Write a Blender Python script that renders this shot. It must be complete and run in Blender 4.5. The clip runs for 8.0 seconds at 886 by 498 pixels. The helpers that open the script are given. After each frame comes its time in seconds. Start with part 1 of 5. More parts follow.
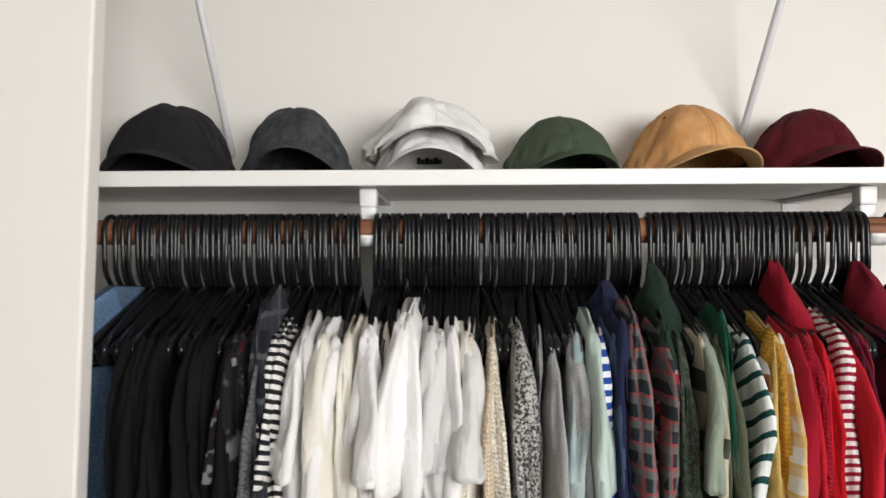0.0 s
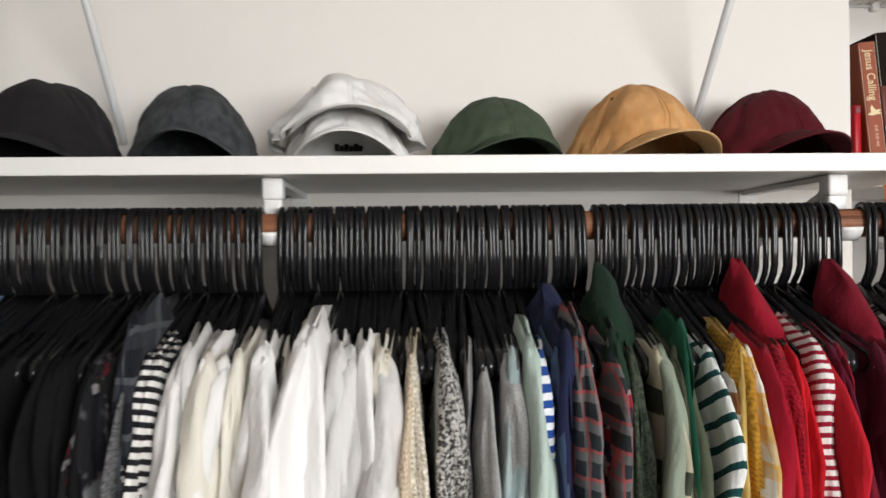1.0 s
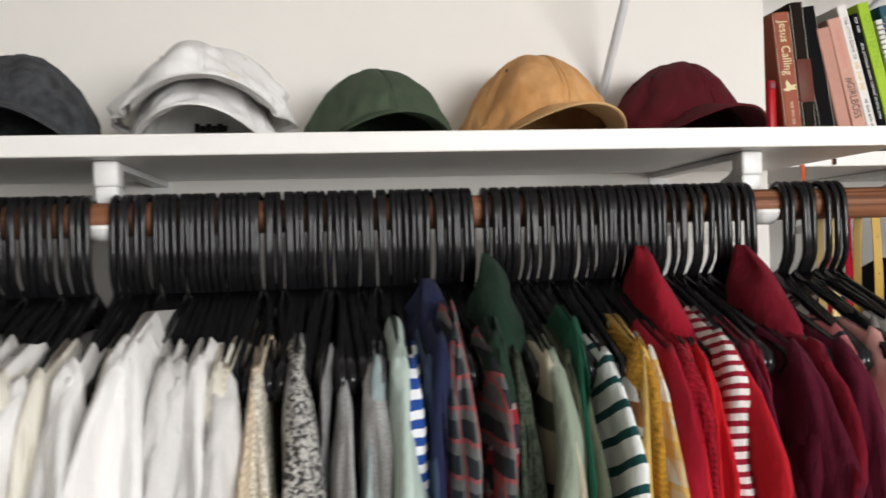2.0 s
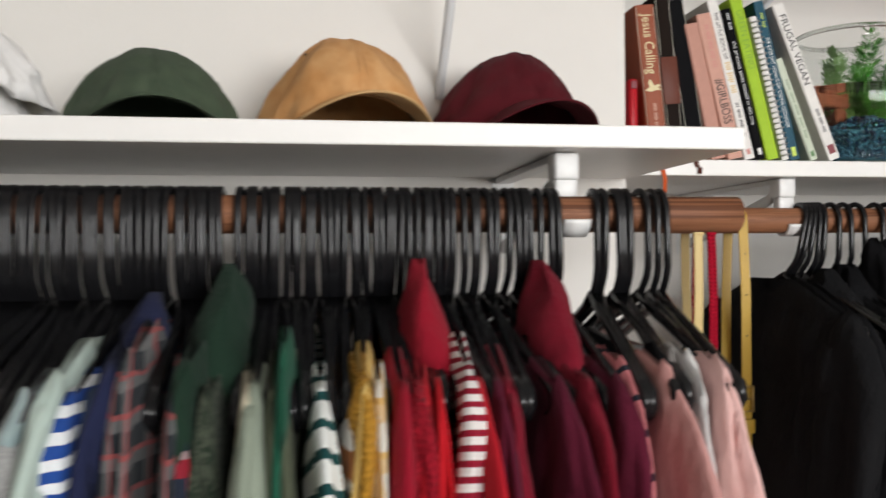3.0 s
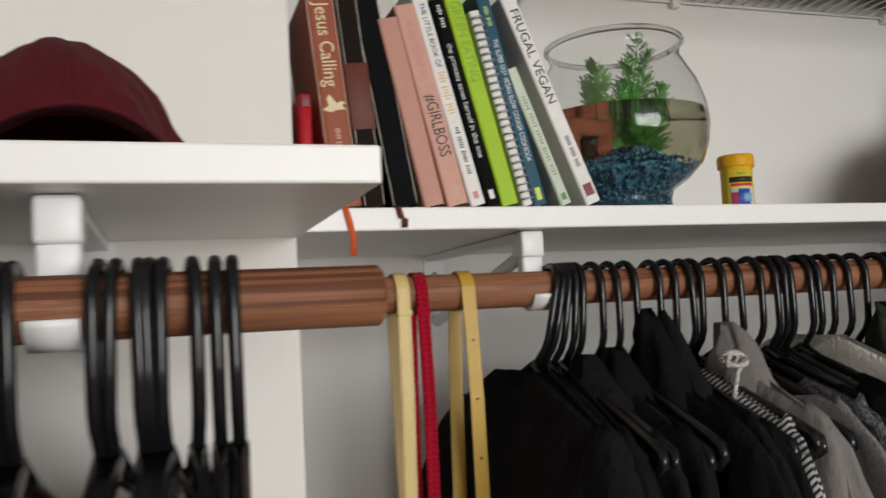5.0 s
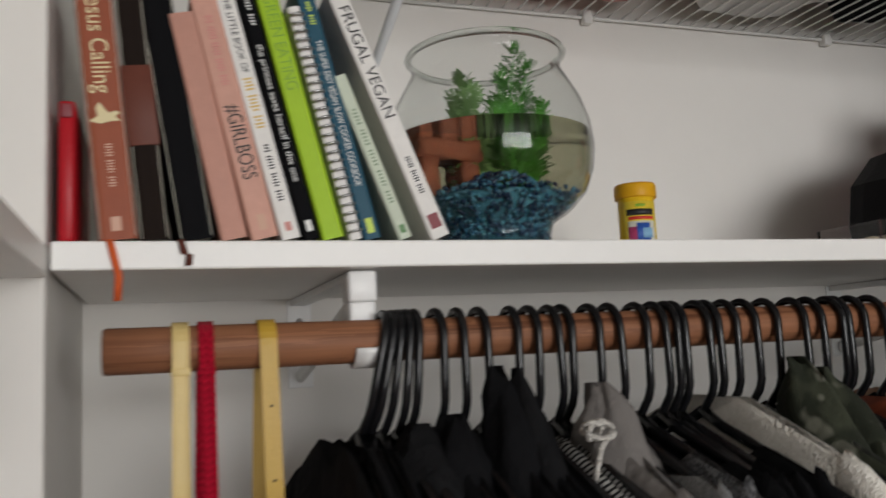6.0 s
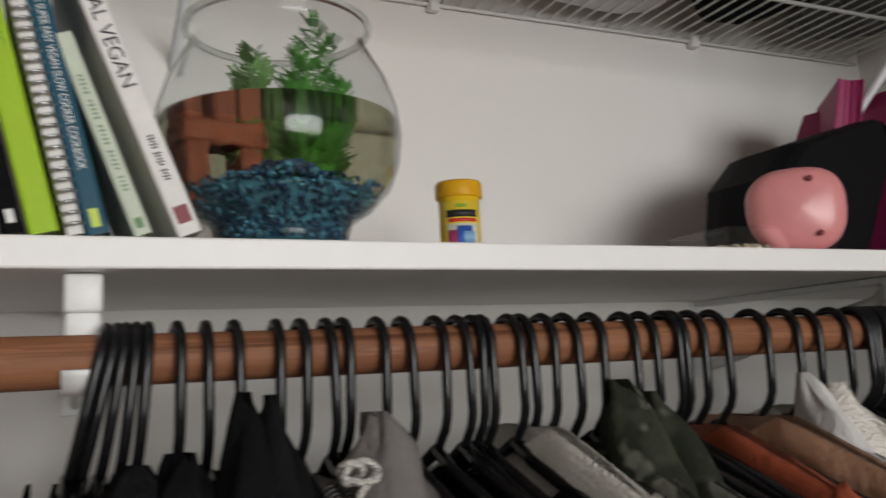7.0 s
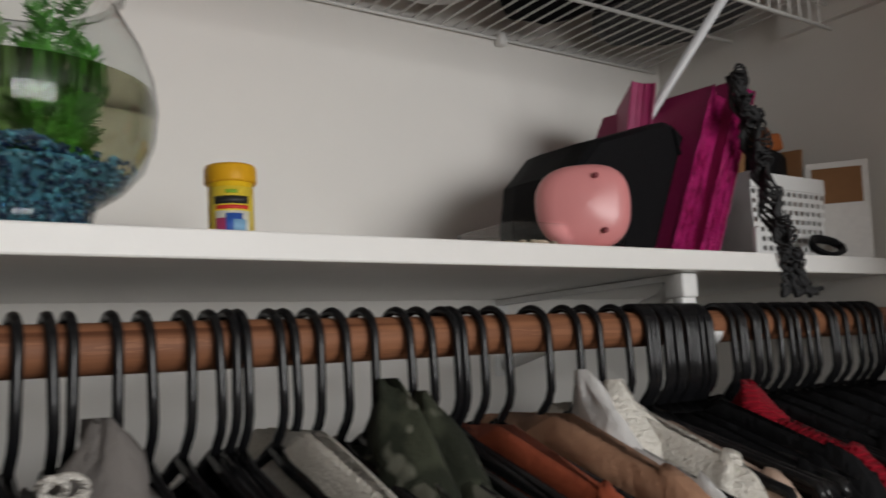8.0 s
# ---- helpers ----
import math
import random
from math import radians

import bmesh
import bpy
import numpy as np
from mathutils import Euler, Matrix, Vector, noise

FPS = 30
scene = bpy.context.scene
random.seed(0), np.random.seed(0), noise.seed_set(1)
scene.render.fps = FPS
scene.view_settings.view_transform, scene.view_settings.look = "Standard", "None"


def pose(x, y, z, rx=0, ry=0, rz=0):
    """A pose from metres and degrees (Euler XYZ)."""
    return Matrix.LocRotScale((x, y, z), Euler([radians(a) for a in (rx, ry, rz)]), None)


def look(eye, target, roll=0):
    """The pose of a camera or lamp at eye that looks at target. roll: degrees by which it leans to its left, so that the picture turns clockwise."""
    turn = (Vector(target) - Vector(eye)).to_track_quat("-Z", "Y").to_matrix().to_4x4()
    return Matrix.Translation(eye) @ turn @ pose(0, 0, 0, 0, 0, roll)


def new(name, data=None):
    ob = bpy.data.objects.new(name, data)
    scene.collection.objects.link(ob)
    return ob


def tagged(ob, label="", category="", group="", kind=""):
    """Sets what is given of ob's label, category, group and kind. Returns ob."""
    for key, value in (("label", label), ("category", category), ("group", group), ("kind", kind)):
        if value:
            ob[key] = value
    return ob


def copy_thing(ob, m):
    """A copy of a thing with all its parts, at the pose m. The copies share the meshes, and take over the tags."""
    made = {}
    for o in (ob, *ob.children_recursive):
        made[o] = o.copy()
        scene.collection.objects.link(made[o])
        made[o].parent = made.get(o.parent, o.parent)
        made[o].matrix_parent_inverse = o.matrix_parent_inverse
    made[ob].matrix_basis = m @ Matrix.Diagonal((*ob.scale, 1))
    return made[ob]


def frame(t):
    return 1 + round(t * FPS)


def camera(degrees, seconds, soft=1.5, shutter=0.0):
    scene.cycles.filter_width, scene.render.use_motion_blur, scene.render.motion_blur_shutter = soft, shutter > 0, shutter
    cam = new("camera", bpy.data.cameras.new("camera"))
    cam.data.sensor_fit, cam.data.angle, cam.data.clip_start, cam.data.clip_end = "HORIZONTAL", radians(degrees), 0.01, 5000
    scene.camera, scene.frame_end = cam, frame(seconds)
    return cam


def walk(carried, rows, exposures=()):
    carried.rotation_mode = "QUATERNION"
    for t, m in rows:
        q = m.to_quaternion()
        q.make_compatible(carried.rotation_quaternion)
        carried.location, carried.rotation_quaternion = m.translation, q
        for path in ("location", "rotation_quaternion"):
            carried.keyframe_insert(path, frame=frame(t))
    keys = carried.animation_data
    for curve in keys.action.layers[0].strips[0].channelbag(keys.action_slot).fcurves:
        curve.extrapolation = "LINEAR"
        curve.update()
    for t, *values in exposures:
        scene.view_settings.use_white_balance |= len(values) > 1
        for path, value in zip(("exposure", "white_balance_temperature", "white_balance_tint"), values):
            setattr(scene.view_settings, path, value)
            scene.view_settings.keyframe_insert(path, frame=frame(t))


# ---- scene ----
cam = camera(55.4, 8.0, 1.5, 0.5)
PATH = [
    (0, (0.027, -0.024, 1.6), (-0.007, 1.976, 1.622), -0.2),
    (0.5, (0.049, 0.052, 1.601), (0.055, 2.052, 1.608), -0.3),
    (1, (0.064, 0.149, 1.605), (0.154, 2.147, 1.617), -0.6),
    (2.5, (0.244, 0.342, 1.6), (0.535, 2.32, 1.589), -1.4),
    (3, (0.383, 0.4, 1.599), (0.691, 2.376, 1.614), -0.4),
    (3.5, (0.49, 0.458, 1.593), (0.85, 2.425, 1.63), -0.7),
    (4, (0.557, 0.526, 1.608), (0.999, 2.476, 1.657), -2.0),
    (4.5, (0.631, 0.646, 1.627), (1.189, 2.564, 1.724), -2.7),
    (5.8, (0.87, 0.823, 1.631), (1.535, 2.695, 1.853), -3.1),
    (6, (0.92, 0.841, 1.634), (1.568, 2.717, 1.879), -2.8),
    (6.5, (1.02, 0.886, 1.636), (1.697, 2.748, 1.912), -2.4),
    (7, (1.087, 0.92, 1.631), (1.903, 2.725, 1.91), -2.8),
    (7.5, (1.128, 0.929, 1.631), (2.107, 2.654, 1.892), -3.0),
    (8, (1.168, 0.937, 1.625), (2.308, 2.559, 1.889), -3.3),
]
walk(cam, [(t, look(eye, target, roll)) for t, eye, target, roll in PATH], [(0, -0.10), (2.5, -0.20), (3, -0.27), (4, -0.34), (4.5, -0.45), (5, -0.56), (6, -0.80), (7, -0.72), (8, -0.80)])

# ---- world and light ----
world = bpy.data.worlds.new("daylight")
scene.world = world
world.use_nodes = True
wn = world.node_tree.nodes
sky = wn.new("ShaderNodeTexSky")
sky.sky_type, sky.sun_disc = "NISHITA", False
sky.sun_elevation, sky.sun_rotation = radians(38), radians(150)
wn["Background"].inputs[1].default_value = 0.10
world.node_tree.links.new(sky.outputs[0], wn["Background"].inputs[0])


def area(name, place, target, sx, sy, watts, colour):
    data = bpy.data.lights.new(name, "AREA")
    data.shape, data.size, data.size_y, data.energy, data.color = "RECTANGLE", sx, sy, watts, colour
    ob = new(name, data)
    ob.matrix_world = look(place, target)
    return ob


area("window_daylight", (1.75, -2.34, 1.86), (1.1, 1.2, 1.66), 2.2, 1.05, 146, (0.985, 0.985, 0.985))

# ---- materials ----


class Nodes:
    """A small wrapper round a material's node tree."""

    def __init__(self, name):
        self.mat = bpy.data.materials.new(name)
        self.mat.use_nodes = True
        self.t = self.mat.node_tree
        self.bsdf = self.t.nodes["Principled BSDF"]
        self.co = self.t.nodes.new("ShaderNodeTexCoord").outputs["Object"]
        self.info = self.t.nodes.new("ShaderNodeObjectInfo")

    def put(self, socket, value):
        if hasattr(value, "is_output"):
            self.t.links.new(value, socket)
        else:
            socket.default_value = value

    def math(self, op, a, b=0.0, c=0.0):
        n = self.t.nodes.new("ShaderNodeMath")
        n.operation = op
        for s, v in zip(n.inputs, (a, b, c)):
            self.put(s, v)
        return n.outputs[0]

    def noise(self, scale, detail=3.0, rough=0.55, co=None, stretch=None, seeded=True):
        co = co or self.co
        if stretch:
            m = self.t.nodes.new("ShaderNodeMapping")
            m.inputs["Scale"].default_value = stretch
            self.put(m.inputs["Vector"], co)
            co = m.outputs[0]
        n = self.t.nodes.new("ShaderNodeTexNoise")
        n.noise_dimensions = "4D"
        self.put(n.inputs["Vector"], co)
        n.inputs["Scale"].default_value, n.inputs["Detail"].default_value, n.inputs["Roughness"].default_value = scale, detail, rough
        if seeded:
            self.put(n.inputs["W"], self.math("MULTIPLY", self.info.outputs["Random"], 40.0))
        return n.outputs[0]

    def voronoi(self, scale, feature="F1", out="Distance"):
        n = self.t.nodes.new("ShaderNodeTexVoronoi")
        n.feature = feature
        self.put(n.inputs["Vector"], self.co)
        n.inputs["Scale"].default_value = scale
        return n.outputs[out]

    def ramp(self, value, lo, hi):
        n = self.t.nodes.new("ShaderNodeMapRange")
        self.put(n.inputs[0], value)
        n.inputs[1].default_value, n.inputs[2].default_value = lo, hi
        return n.outputs[0]

    def mix(self, f, a, b):
        n = self.t.nodes.new("ShaderNodeMix")
        n.data_type = "RGBA"
        self.put(n.inputs[0], f)
        for s, v in ((n.inputs[6], a), (n.inputs[7], b)):
            self.put(s, (*v, 1) if isinstance(v, tuple) else v)
        return n.outputs[2]

    def scale(self, colour, f):
        n = self.t.nodes.new("ShaderNodeMix")
        n.data_type, n.blend_type = "RGBA", "MULTIPLY"
        n.inputs[0].default_value = 1.0
        self.put(n.inputs[6], (*colour, 1) if isinstance(colour, tuple) else colour)
        self.put(n.inputs[7], f)
        return n.outputs[2]

    def axis(self, name):
        n = self.t.nodes.new("ShaderNodeSeparateXYZ")
        self.put(n.inputs[0], self.co)
        return n.outputs[name]

    def bump(self, height, strength, distance=0.002):
        n = self.t.nodes.new("ShaderNodeBump")
        n.inputs["Strength"].default_value, n.inputs["Distance"].default_value = strength, distance
        self.put(n.inputs["Height"], height)
        self.t.links.new(n.outputs[0], self.bsdf.inputs["Normal"])

    def finish(self, colour, rough=0.6, metal=0.0, **more):
        self.put(self.bsdf.inputs["Base Color"], (*colour, 1) if isinstance(colour, tuple) else colour)
        self.put(self.bsdf.inputs["Roughness"], rough)
        self.bsdf.inputs["Metallic"].default_value = metal
        for key, v in more.items():
            self.put(self.bsdf.inputs[key.replace("_", " ")], v)
        return self.mat


def worn(name, colour, rough=0.6, metal=0.0, grain=60.0, spread=0.12, stain=6.0, bump=0.2, bscale=None, stretch=None, **more):
    """A plain surface with fine grain, broad stains and a slight relief."""
    n = Nodes(name)
    fine, broad = n.noise(grain, 4.0, stretch=stretch), n.noise(stain, 3.0)
    f = n.math("ADD", n.math("MULTIPLY", n.math("SUBTRACT", fine, 0.5), spread), n.math("MULTIPLY", n.math("SUBTRACT", broad, 0.5), spread))
    col = n.scale(colour, n.math("ADD", f, 1.0))
    r = n.math("ADD", n.math("MULTIPLY", broad, 0.2), rough - 0.1)
    if bump:
        n.bump(n.noise(bscale or grain * 3, 3.0, stretch=stretch), bump)
    return n.finish(col, r, metal, **more)


def cloth_end(n, col, weave=900.0, wrinkle=0.5, knit=False, fuzz=0.03, rough=0.95, spread=0.10, gloss=0.12):
    """Weave or knit, wrinkles and a little sheen on a cloth's colour."""
    broad = n.noise(9.0, 4.0)
    if knit:
        a = n.math("SINE", n.math("MULTIPLY", n.math("ADD", n.axis("Y"), n.axis("X")), 900.0))
        b = n.math("SINE", n.math("ADD", n.math("MULTIPLY", n.axis("Z"), 1100.0), n.math("MULTIPLY", a, 1.2)))
        fine = n.ramp(n.math("ADD", a, b), -2.0, 2.0)
        h = n.math("ADD", n.math("MULTIPLY", fine, 1.0), n.math("MULTIPLY", broad, 0.8))
        col = n.scale(col, n.math("ADD", n.math("MULTIPLY", fine, 0.3), 0.75))
        n.bump(h, 0.7, 0.004)
    else:
        fine = n.noise(weave, 2.0)
        fold = n.noise(22.0, 5.0, 0.6, stretch=(1.2, 1.2, 0.5))
        crease = n.noise(60.0, 4.0, 0.6, stretch=(1.0, 1.0, 0.55))
        hgt = n.math("ADD", n.math("MULTIPLY", fine, 0.07), n.math("ADD", n.math("MULTIPLY", fold, wrinkle * 2.2), n.math("MULTIPLY", crease, wrinkle * 0.5)))
        n.bump(hgt, 0.75, 0.010)
    f = n.math("ADD", n.math("MULTIPLY", n.math("SUBTRACT", fine, 0.5), spread), n.math("MULTIPLY", n.math("SUBTRACT", broad, 0.5), spread * 1.4))
    return n.finish(n.scale(col, n.math("ADD", f, 1.0)), rough, 0.0, Sheen_Weight=fuzz, Sheen_Roughness=0.5, Specular_IOR_Level=gloss)


def plain(name, colour, **kw):
    return cloth_end(Nodes(name), colour, **kw)


def heather(name, a, b, scale=260.0, lo=0.42, hi=0.58, **kw):
    n = Nodes(name)
    return cloth_end(n, n.mix(n.ramp(n.noise(scale, 2.0), lo, hi), a, b), **kw)


def striped(name, a, b, period, share, third=None, slope=0.0, **kw):
    n = Nodes(name)
    z = n.math("ADD", n.axis("Z"), n.math("ADD", n.math("MULTIPLY", n.axis("Y"), slope), n.math("MULTIPLY", n.noise(9.0, 2.0), 0.012)))
    f = n.math("FRACT", n.math("DIVIDE", n.math("ADD", z, 10.0), period))
    on = n.math("LESS_THAN", f, share)
    col = n.mix(on, a, b)
    if third:
        g = n.math("FRACT", n.math("DIVIDE", n.math("ADD", z, 10.0 + period * 0.55), period * 2))
        col = n.mix(n.math("LESS_THAN", g, share * 0.5), col, third)
    return cloth_end(n, col, **kw)


def plaid(name, ground, a, b, period=0.05, **kw):
    n = Nodes(name)
    wob = n.math("MULTIPLY", n.noise(8.0, 2.0), 0.015)
    z = n.math("ADD", n.axis("Z"), wob)
    y = n.math("ADD", n.math("MULTIPLY", n.axis("X"), 2.2), n.math("ADD", n.math("MULTIPLY", n.axis("Y"), 0.25), wob))
    col = ground
    for s, c, p, w in ((z, a, period, 0.45), (y, a, period * 0.9, 0.4), (z, b, period, 0.14), (y, b, period * 0.9, 0.14)):
        f = n.math("FRACT", n.math("DIVIDE", n.math("ADD", s, 10.0 + p * w), p))
        col = n.mix(n.math("MULTIPLY", n.math("LESS_THAN", f, w), 0.62), col, c)
    return cloth_end(n, col, **kw)


def blotched(name, a, b, scale, lo=0.45, hi=0.55, third=None, **kw):
    n = Nodes(name)
    col = n.mix(n.ramp(n.noise(scale, 3.0, 0.5), lo, hi), a, b)
    if third:
        col = n.mix(n.ramp(n.noise(scale * 1.7, 2.0, 0.5, stretch=(1.3, 1, 0.8)), 0.56, 0.60), col, third)
    return cloth_end(n, col, **kw)


def wood(name, dark, light):
    n = Nodes(name)
    g = n.noise(30.0, 5.0, 0.6, stretch=(0.12, 3.0, 3.0))
    ring = n.math("FRACT", n.math("MULTIPLY", g, 5.0))
    col = n.mix(n.math("ADD", n.math("MULTIPLY", ring, 0.35), n.math("MULTIPLY", n.noise(5.0, 3.0), 0.5)), dark, light)
    line = n.ramp(n.noise(18.0, 3.0, stretch=(0.06, 4.0, 4.0)), 0.57, 0.63)
    col = n.mix(n.math("MULTIPLY", line, 0.85), col, (0.09, 0.03, 0.012))
    n.bump(g, 0.12)
    return n.finish(col, n.math("ADD", n.math("MULTIPLY", g, 0.25), 0.48), 0.0, Specular_IOR_Level=0.3)


ROOM = worn("room_wall_paint", (0.60, 0.575, 0.54), 0.8, spread=0.05)
WALL = worn("wall_paint", (0.80, 0.775, 0.735), 0.75, grain=25, spread=0.035, stain=2.5, bump=0.12, bscale=140)
CEIL = worn("ceiling_paint", (0.78, 0.77, 0.75), 0.85, spread=0.04, bump=0.25, bscale=90)
FLOOR = worn("floor_boards", (0.17, 0.11, 0.07), 0.45, stretch=(1, 0.1, 1))
SHELF = worn("shelf_paint", (0.86, 0.85, 0.825), 0.42, grain=40, spread=0.05, stain=5, bump=0.18, bscale=70)
ENAMEL = worn("bracket_enamel", (0.80, 0.80, 0.79), 0.4, grain=90, spread=0.10, stain=25, bump=0.15)
STEEL = worn("strut_enamel", (0.62, 0.63, 0.64), 0.35, spread=0.05, bump=0.05)
WIRE = worn("wire_coating", (0.78, 0.77, 0.74), 0.4, spread=0.04, bump=0.0)
ROD = wood("rod_wood", (0.15, 0.055, 0.026), (0.37, 0.165, 0.082))
HANGER = worn("hanger_plastic", (0.008, 0.008, 0.009), 0.20, grain=200, spread=0.2, bump=0.03, Specular_IOR_Level=0.32)
DARK = worn("dark_lining", (0.015, 0.014, 0.014), 0.9)
SCREW = worn("screw_metal", (0.5, 0.5, 0.5), 0.35, 0.9)

# ---- mesh helpers ----


def part(name, bm, material, parent=None, label="", smooth=True, m=None):
    """Links a bmesh as one mesh object, under a thing or a part if given."""
    bmesh.ops.recalc_face_normals(bm, faces=bm.faces)
    me = bpy.data.meshes.new(name)
    bm.to_mesh(me)
    bm.free()
    for p in me.polygons:
        p.use_smooth = smooth
    for mt in (material if isinstance(material, (list, tuple)) else [material]):
        me.materials.append(mt)
    ob = new(name, me)
    if m is not None:
        ob.matrix_basis = m
    ob.parent = parent
    if label:
        ob["label"] = label
    return ob


def thing(name, m, label, category, group="", kind=""):
    ob = new(name)
    ob.matrix_basis = m
    ob.empty_display_size = 0.05
    return tagged(ob, label, category, group, kind)


def box(bm, x0, y0, z0, x1, y1, z1, bevel=0.0):
    vs = bmesh.ops.create_cube(bm, size=1.0)["verts"]
    bmesh.ops.scale(bm, vec=(x1 - x0, y1 - y0, z1 - z0), verts=vs)
    bmesh.ops.translate(bm, vec=((x0 + x1) / 2, (y0 + y1) / 2, (z0 + z1) / 2), verts=vs)
    if bevel:
        es = list({e for v in vs for e in v.link_edges})
        bmesh.ops.bevel(bm, geom=es, offset=bevel, segments=2, profile=0.5, affect="EDGES")
    return bm


def boxed(x0, y0, z0, x1, y1, z1, bevel=0.0):
    return box(bmesh.new(), x0, y0, z0, x1, y1, z1, bevel)


def loft(bm, rings, closed=True, cap=True):
    """Joins rings of points into a skin."""
    rows = [[bm.verts.new(p) for p in r] for r in rings]
    n = len(rows[0])
    for a, b in zip(rows, rows[1:]):
        for i in range(n if closed else n - 1):
            j = (i + 1) % n
            bm.faces.new((a[i], a[j], b[j], b[i]))
    if cap and closed:
        bm.faces.new(rows[0][::-1])
        bm.faces.new(rows[-1])
    return rows


def tube(bm, path, r, sides=8, flat=1.0):
    """A round bar swept along a path of points."""
    path = [Vector(p) for p in path]
    rings, side = [], None
    for i, p in enumerate(path):
        d = (path[min(i + 1, len(path) - 1)] - path[max(i - 1, 0)]).normalized()
        if side is None:
            side = d.cross(Vector((0, 0, 1)) if abs(d.z) < 0.9 else Vector((1, 0, 0))).normalized()
        side = (side - d * side.dot(d)).normalized()
        up = d.cross(side)
        rr = r[i] if isinstance(r, (list, tuple)) else r
        rings.append([p + side * (rr * math.cos(a)) + up * (rr * flat * math.sin(a)) for a in [2 * math.pi * k / sides for k in range(sides)]])
    loft(bm, rings)
    return bm


def lathe(bm, profile, n=32, cap=False):
    loft(bm, [[(r * math.cos(2 * math.pi * k / n), r * math.sin(2 * math.pi * k / n), z) for k in range(n)] for r, z in profile], cap=cap)
    return bm


def lettering(text, size, material, parent, m, label="", width=None):
    """Flat built-in letters, as a mesh, laid on a thing; width: the length to fit."""
    cu = bpy.data.curves.new("lettering", "FONT")
    cu.body, cu.size, cu.align_x, cu.align_y, cu.extrude = text, size, "CENTER", "CENTER", 0.0002
    ob = bpy.data.objects.new("lettering", cu)
    scene.collection.objects.link(ob)
    me = bpy.data.meshes.new_from_object(ob.evaluated_get(bpy.context.evaluated_depsgraph_get()))
    bpy.data.objects.remove(ob)
    me.materials.clear()
    me.materials.append(material)
    if width:
        xs = [v.co.x for v in me.vertices]
        k = width / (max(xs) - min(xs))
        for v in me.vertices:
            v.co.x *= k
    t = new("lettering", me)
    t.matrix_basis, t.parent = m, parent
    if label:
        t["label"] = label
    return t


# ---- the setting: walls, floor, ceiling ----
CORNER, WALL_1, WALL_2, RIGHT = 0.838, 1.575, 1.95, 2.40
ROD_1, ROD_2, R = (1.255, 1.641), (1.580, 1.648), 0.019


def setting(name, label, category, bm, material, smooth=False):
    return tagged(part(name, bm, material, None, label, smooth), label, category, kind="structure")


setting("floor", "brown wooden floor boards of the room", "floor", boxed(-3.2, -2.5, -0.1, 4.2, 2.2, 0.0), FLOOR)
setting("ceiling", "white painted ceiling of the room", "ceiling", boxed(-3.2, -2.5, 2.45, 4.2, 2.2, 2.55), CEIL)
setting("wall_closet_back", "cream painted wall behind the row of caps", "wall", boxed(-0.9, WALL_1, 0.0, CORNER, 2.2, 2.45, 0.003), WALL)
setting("wall_alcove_back", "cream painted back wall of the deeper alcove", "wall", boxed(CORNER, WALL_2, 0.0, RIGHT, 2.2, 2.45), WALL)
setting("wall_alcove_end", "cream painted end wall of the alcove", "wall", boxed(RIGHT, 1.12, 0.0, 2.6, 2.2, 2.45), WALL)
# added out of view: blocks window light from the alcove's right end
setting("wall_alcove_front", "added unseen cream wall that shades the alcove's right end", "wall", boxed(2.26, 1.0, 0.0, 4.2, 1.12, 2.45), WALL)
# header also added out of view, to cut ceiling bounce on the upper alcove
setting("wall_alcove_header", "added unseen cream header that shades the alcove's upper wall", "wall", boxed(0.90, 1.0, 2.13, 2.26, 1.12, 2.45), WALL)
setting("wall_alcove_beam", "cream painted beam along the end wall", "wall", boxed(2.386, 1.12, 2.113, 2.3995, 1.69, 2.448), WALL)
jamb = boxed(-3.2, 0.955, 0.0, -0.394, 0.99, 2.45, 0.004)
for v in jamb.verts:
    if v.co.x > -1.0:
        v.co.x += -0.075 + 0.0376 * v.co.z
setting("wall_closet_jamb", "smooth cream wall edge beside the closet opening", "wall", jamb, WALL)
setting("wall_closet_end", "cream painted end wall inside the closet", "wall", boxed(-1.0, 0.99, 0.0, -0.9, 2.2, 2.45), WALL)
setting("wall_room_left", "cream painted side wall of the room", "wall", boxed(-3.3, -2.5, 0.0, -3.2, 0.99, 2.45), ROOM)
setting("wall_room_right", "cream painted side wall of the room", "wall", boxed(4.2, -2.5, 0.0, 4.3, 1.12, 2.45), ROOM)
bm = bmesh.new()
box(bm, -3.2, -2.6, 0.0, 0.60, -2.5, 2.45)
box(bm, 2.90, -2.6, 0.0, 4.2, -2.5, 2.45)
box(bm, 0.60, -2.6, 0.0, 2.90, -2.5, 1.30)
box(bm, 0.60, -2.6, 2.42, 2.90, -2.5, 2.45)
setting("wall_room_window", "cream painted wall with the window opening", "wall", bm, ROOM)

# shelves
t = tagged(part("shelf", boxed(-0.9, 1.236, 1.709, CORNER + 0.002, WALL_1 - 0.001, 1.733, 0.002), SHELF, None, smooth=False),
           "white painted wooden shelf above the clothes rod", "shelf", kind="structure")
t = tagged(part("shelf", boxed(CORNER + 0.004, 1.568, 1.7135, RIGHT - 0.001, WALL_2 - 0.001, 1.7375, 0.002), SHELF, None, smooth=False),
           "white painted wooden shelf holding books and a fishbowl", "shelf", kind="structure")


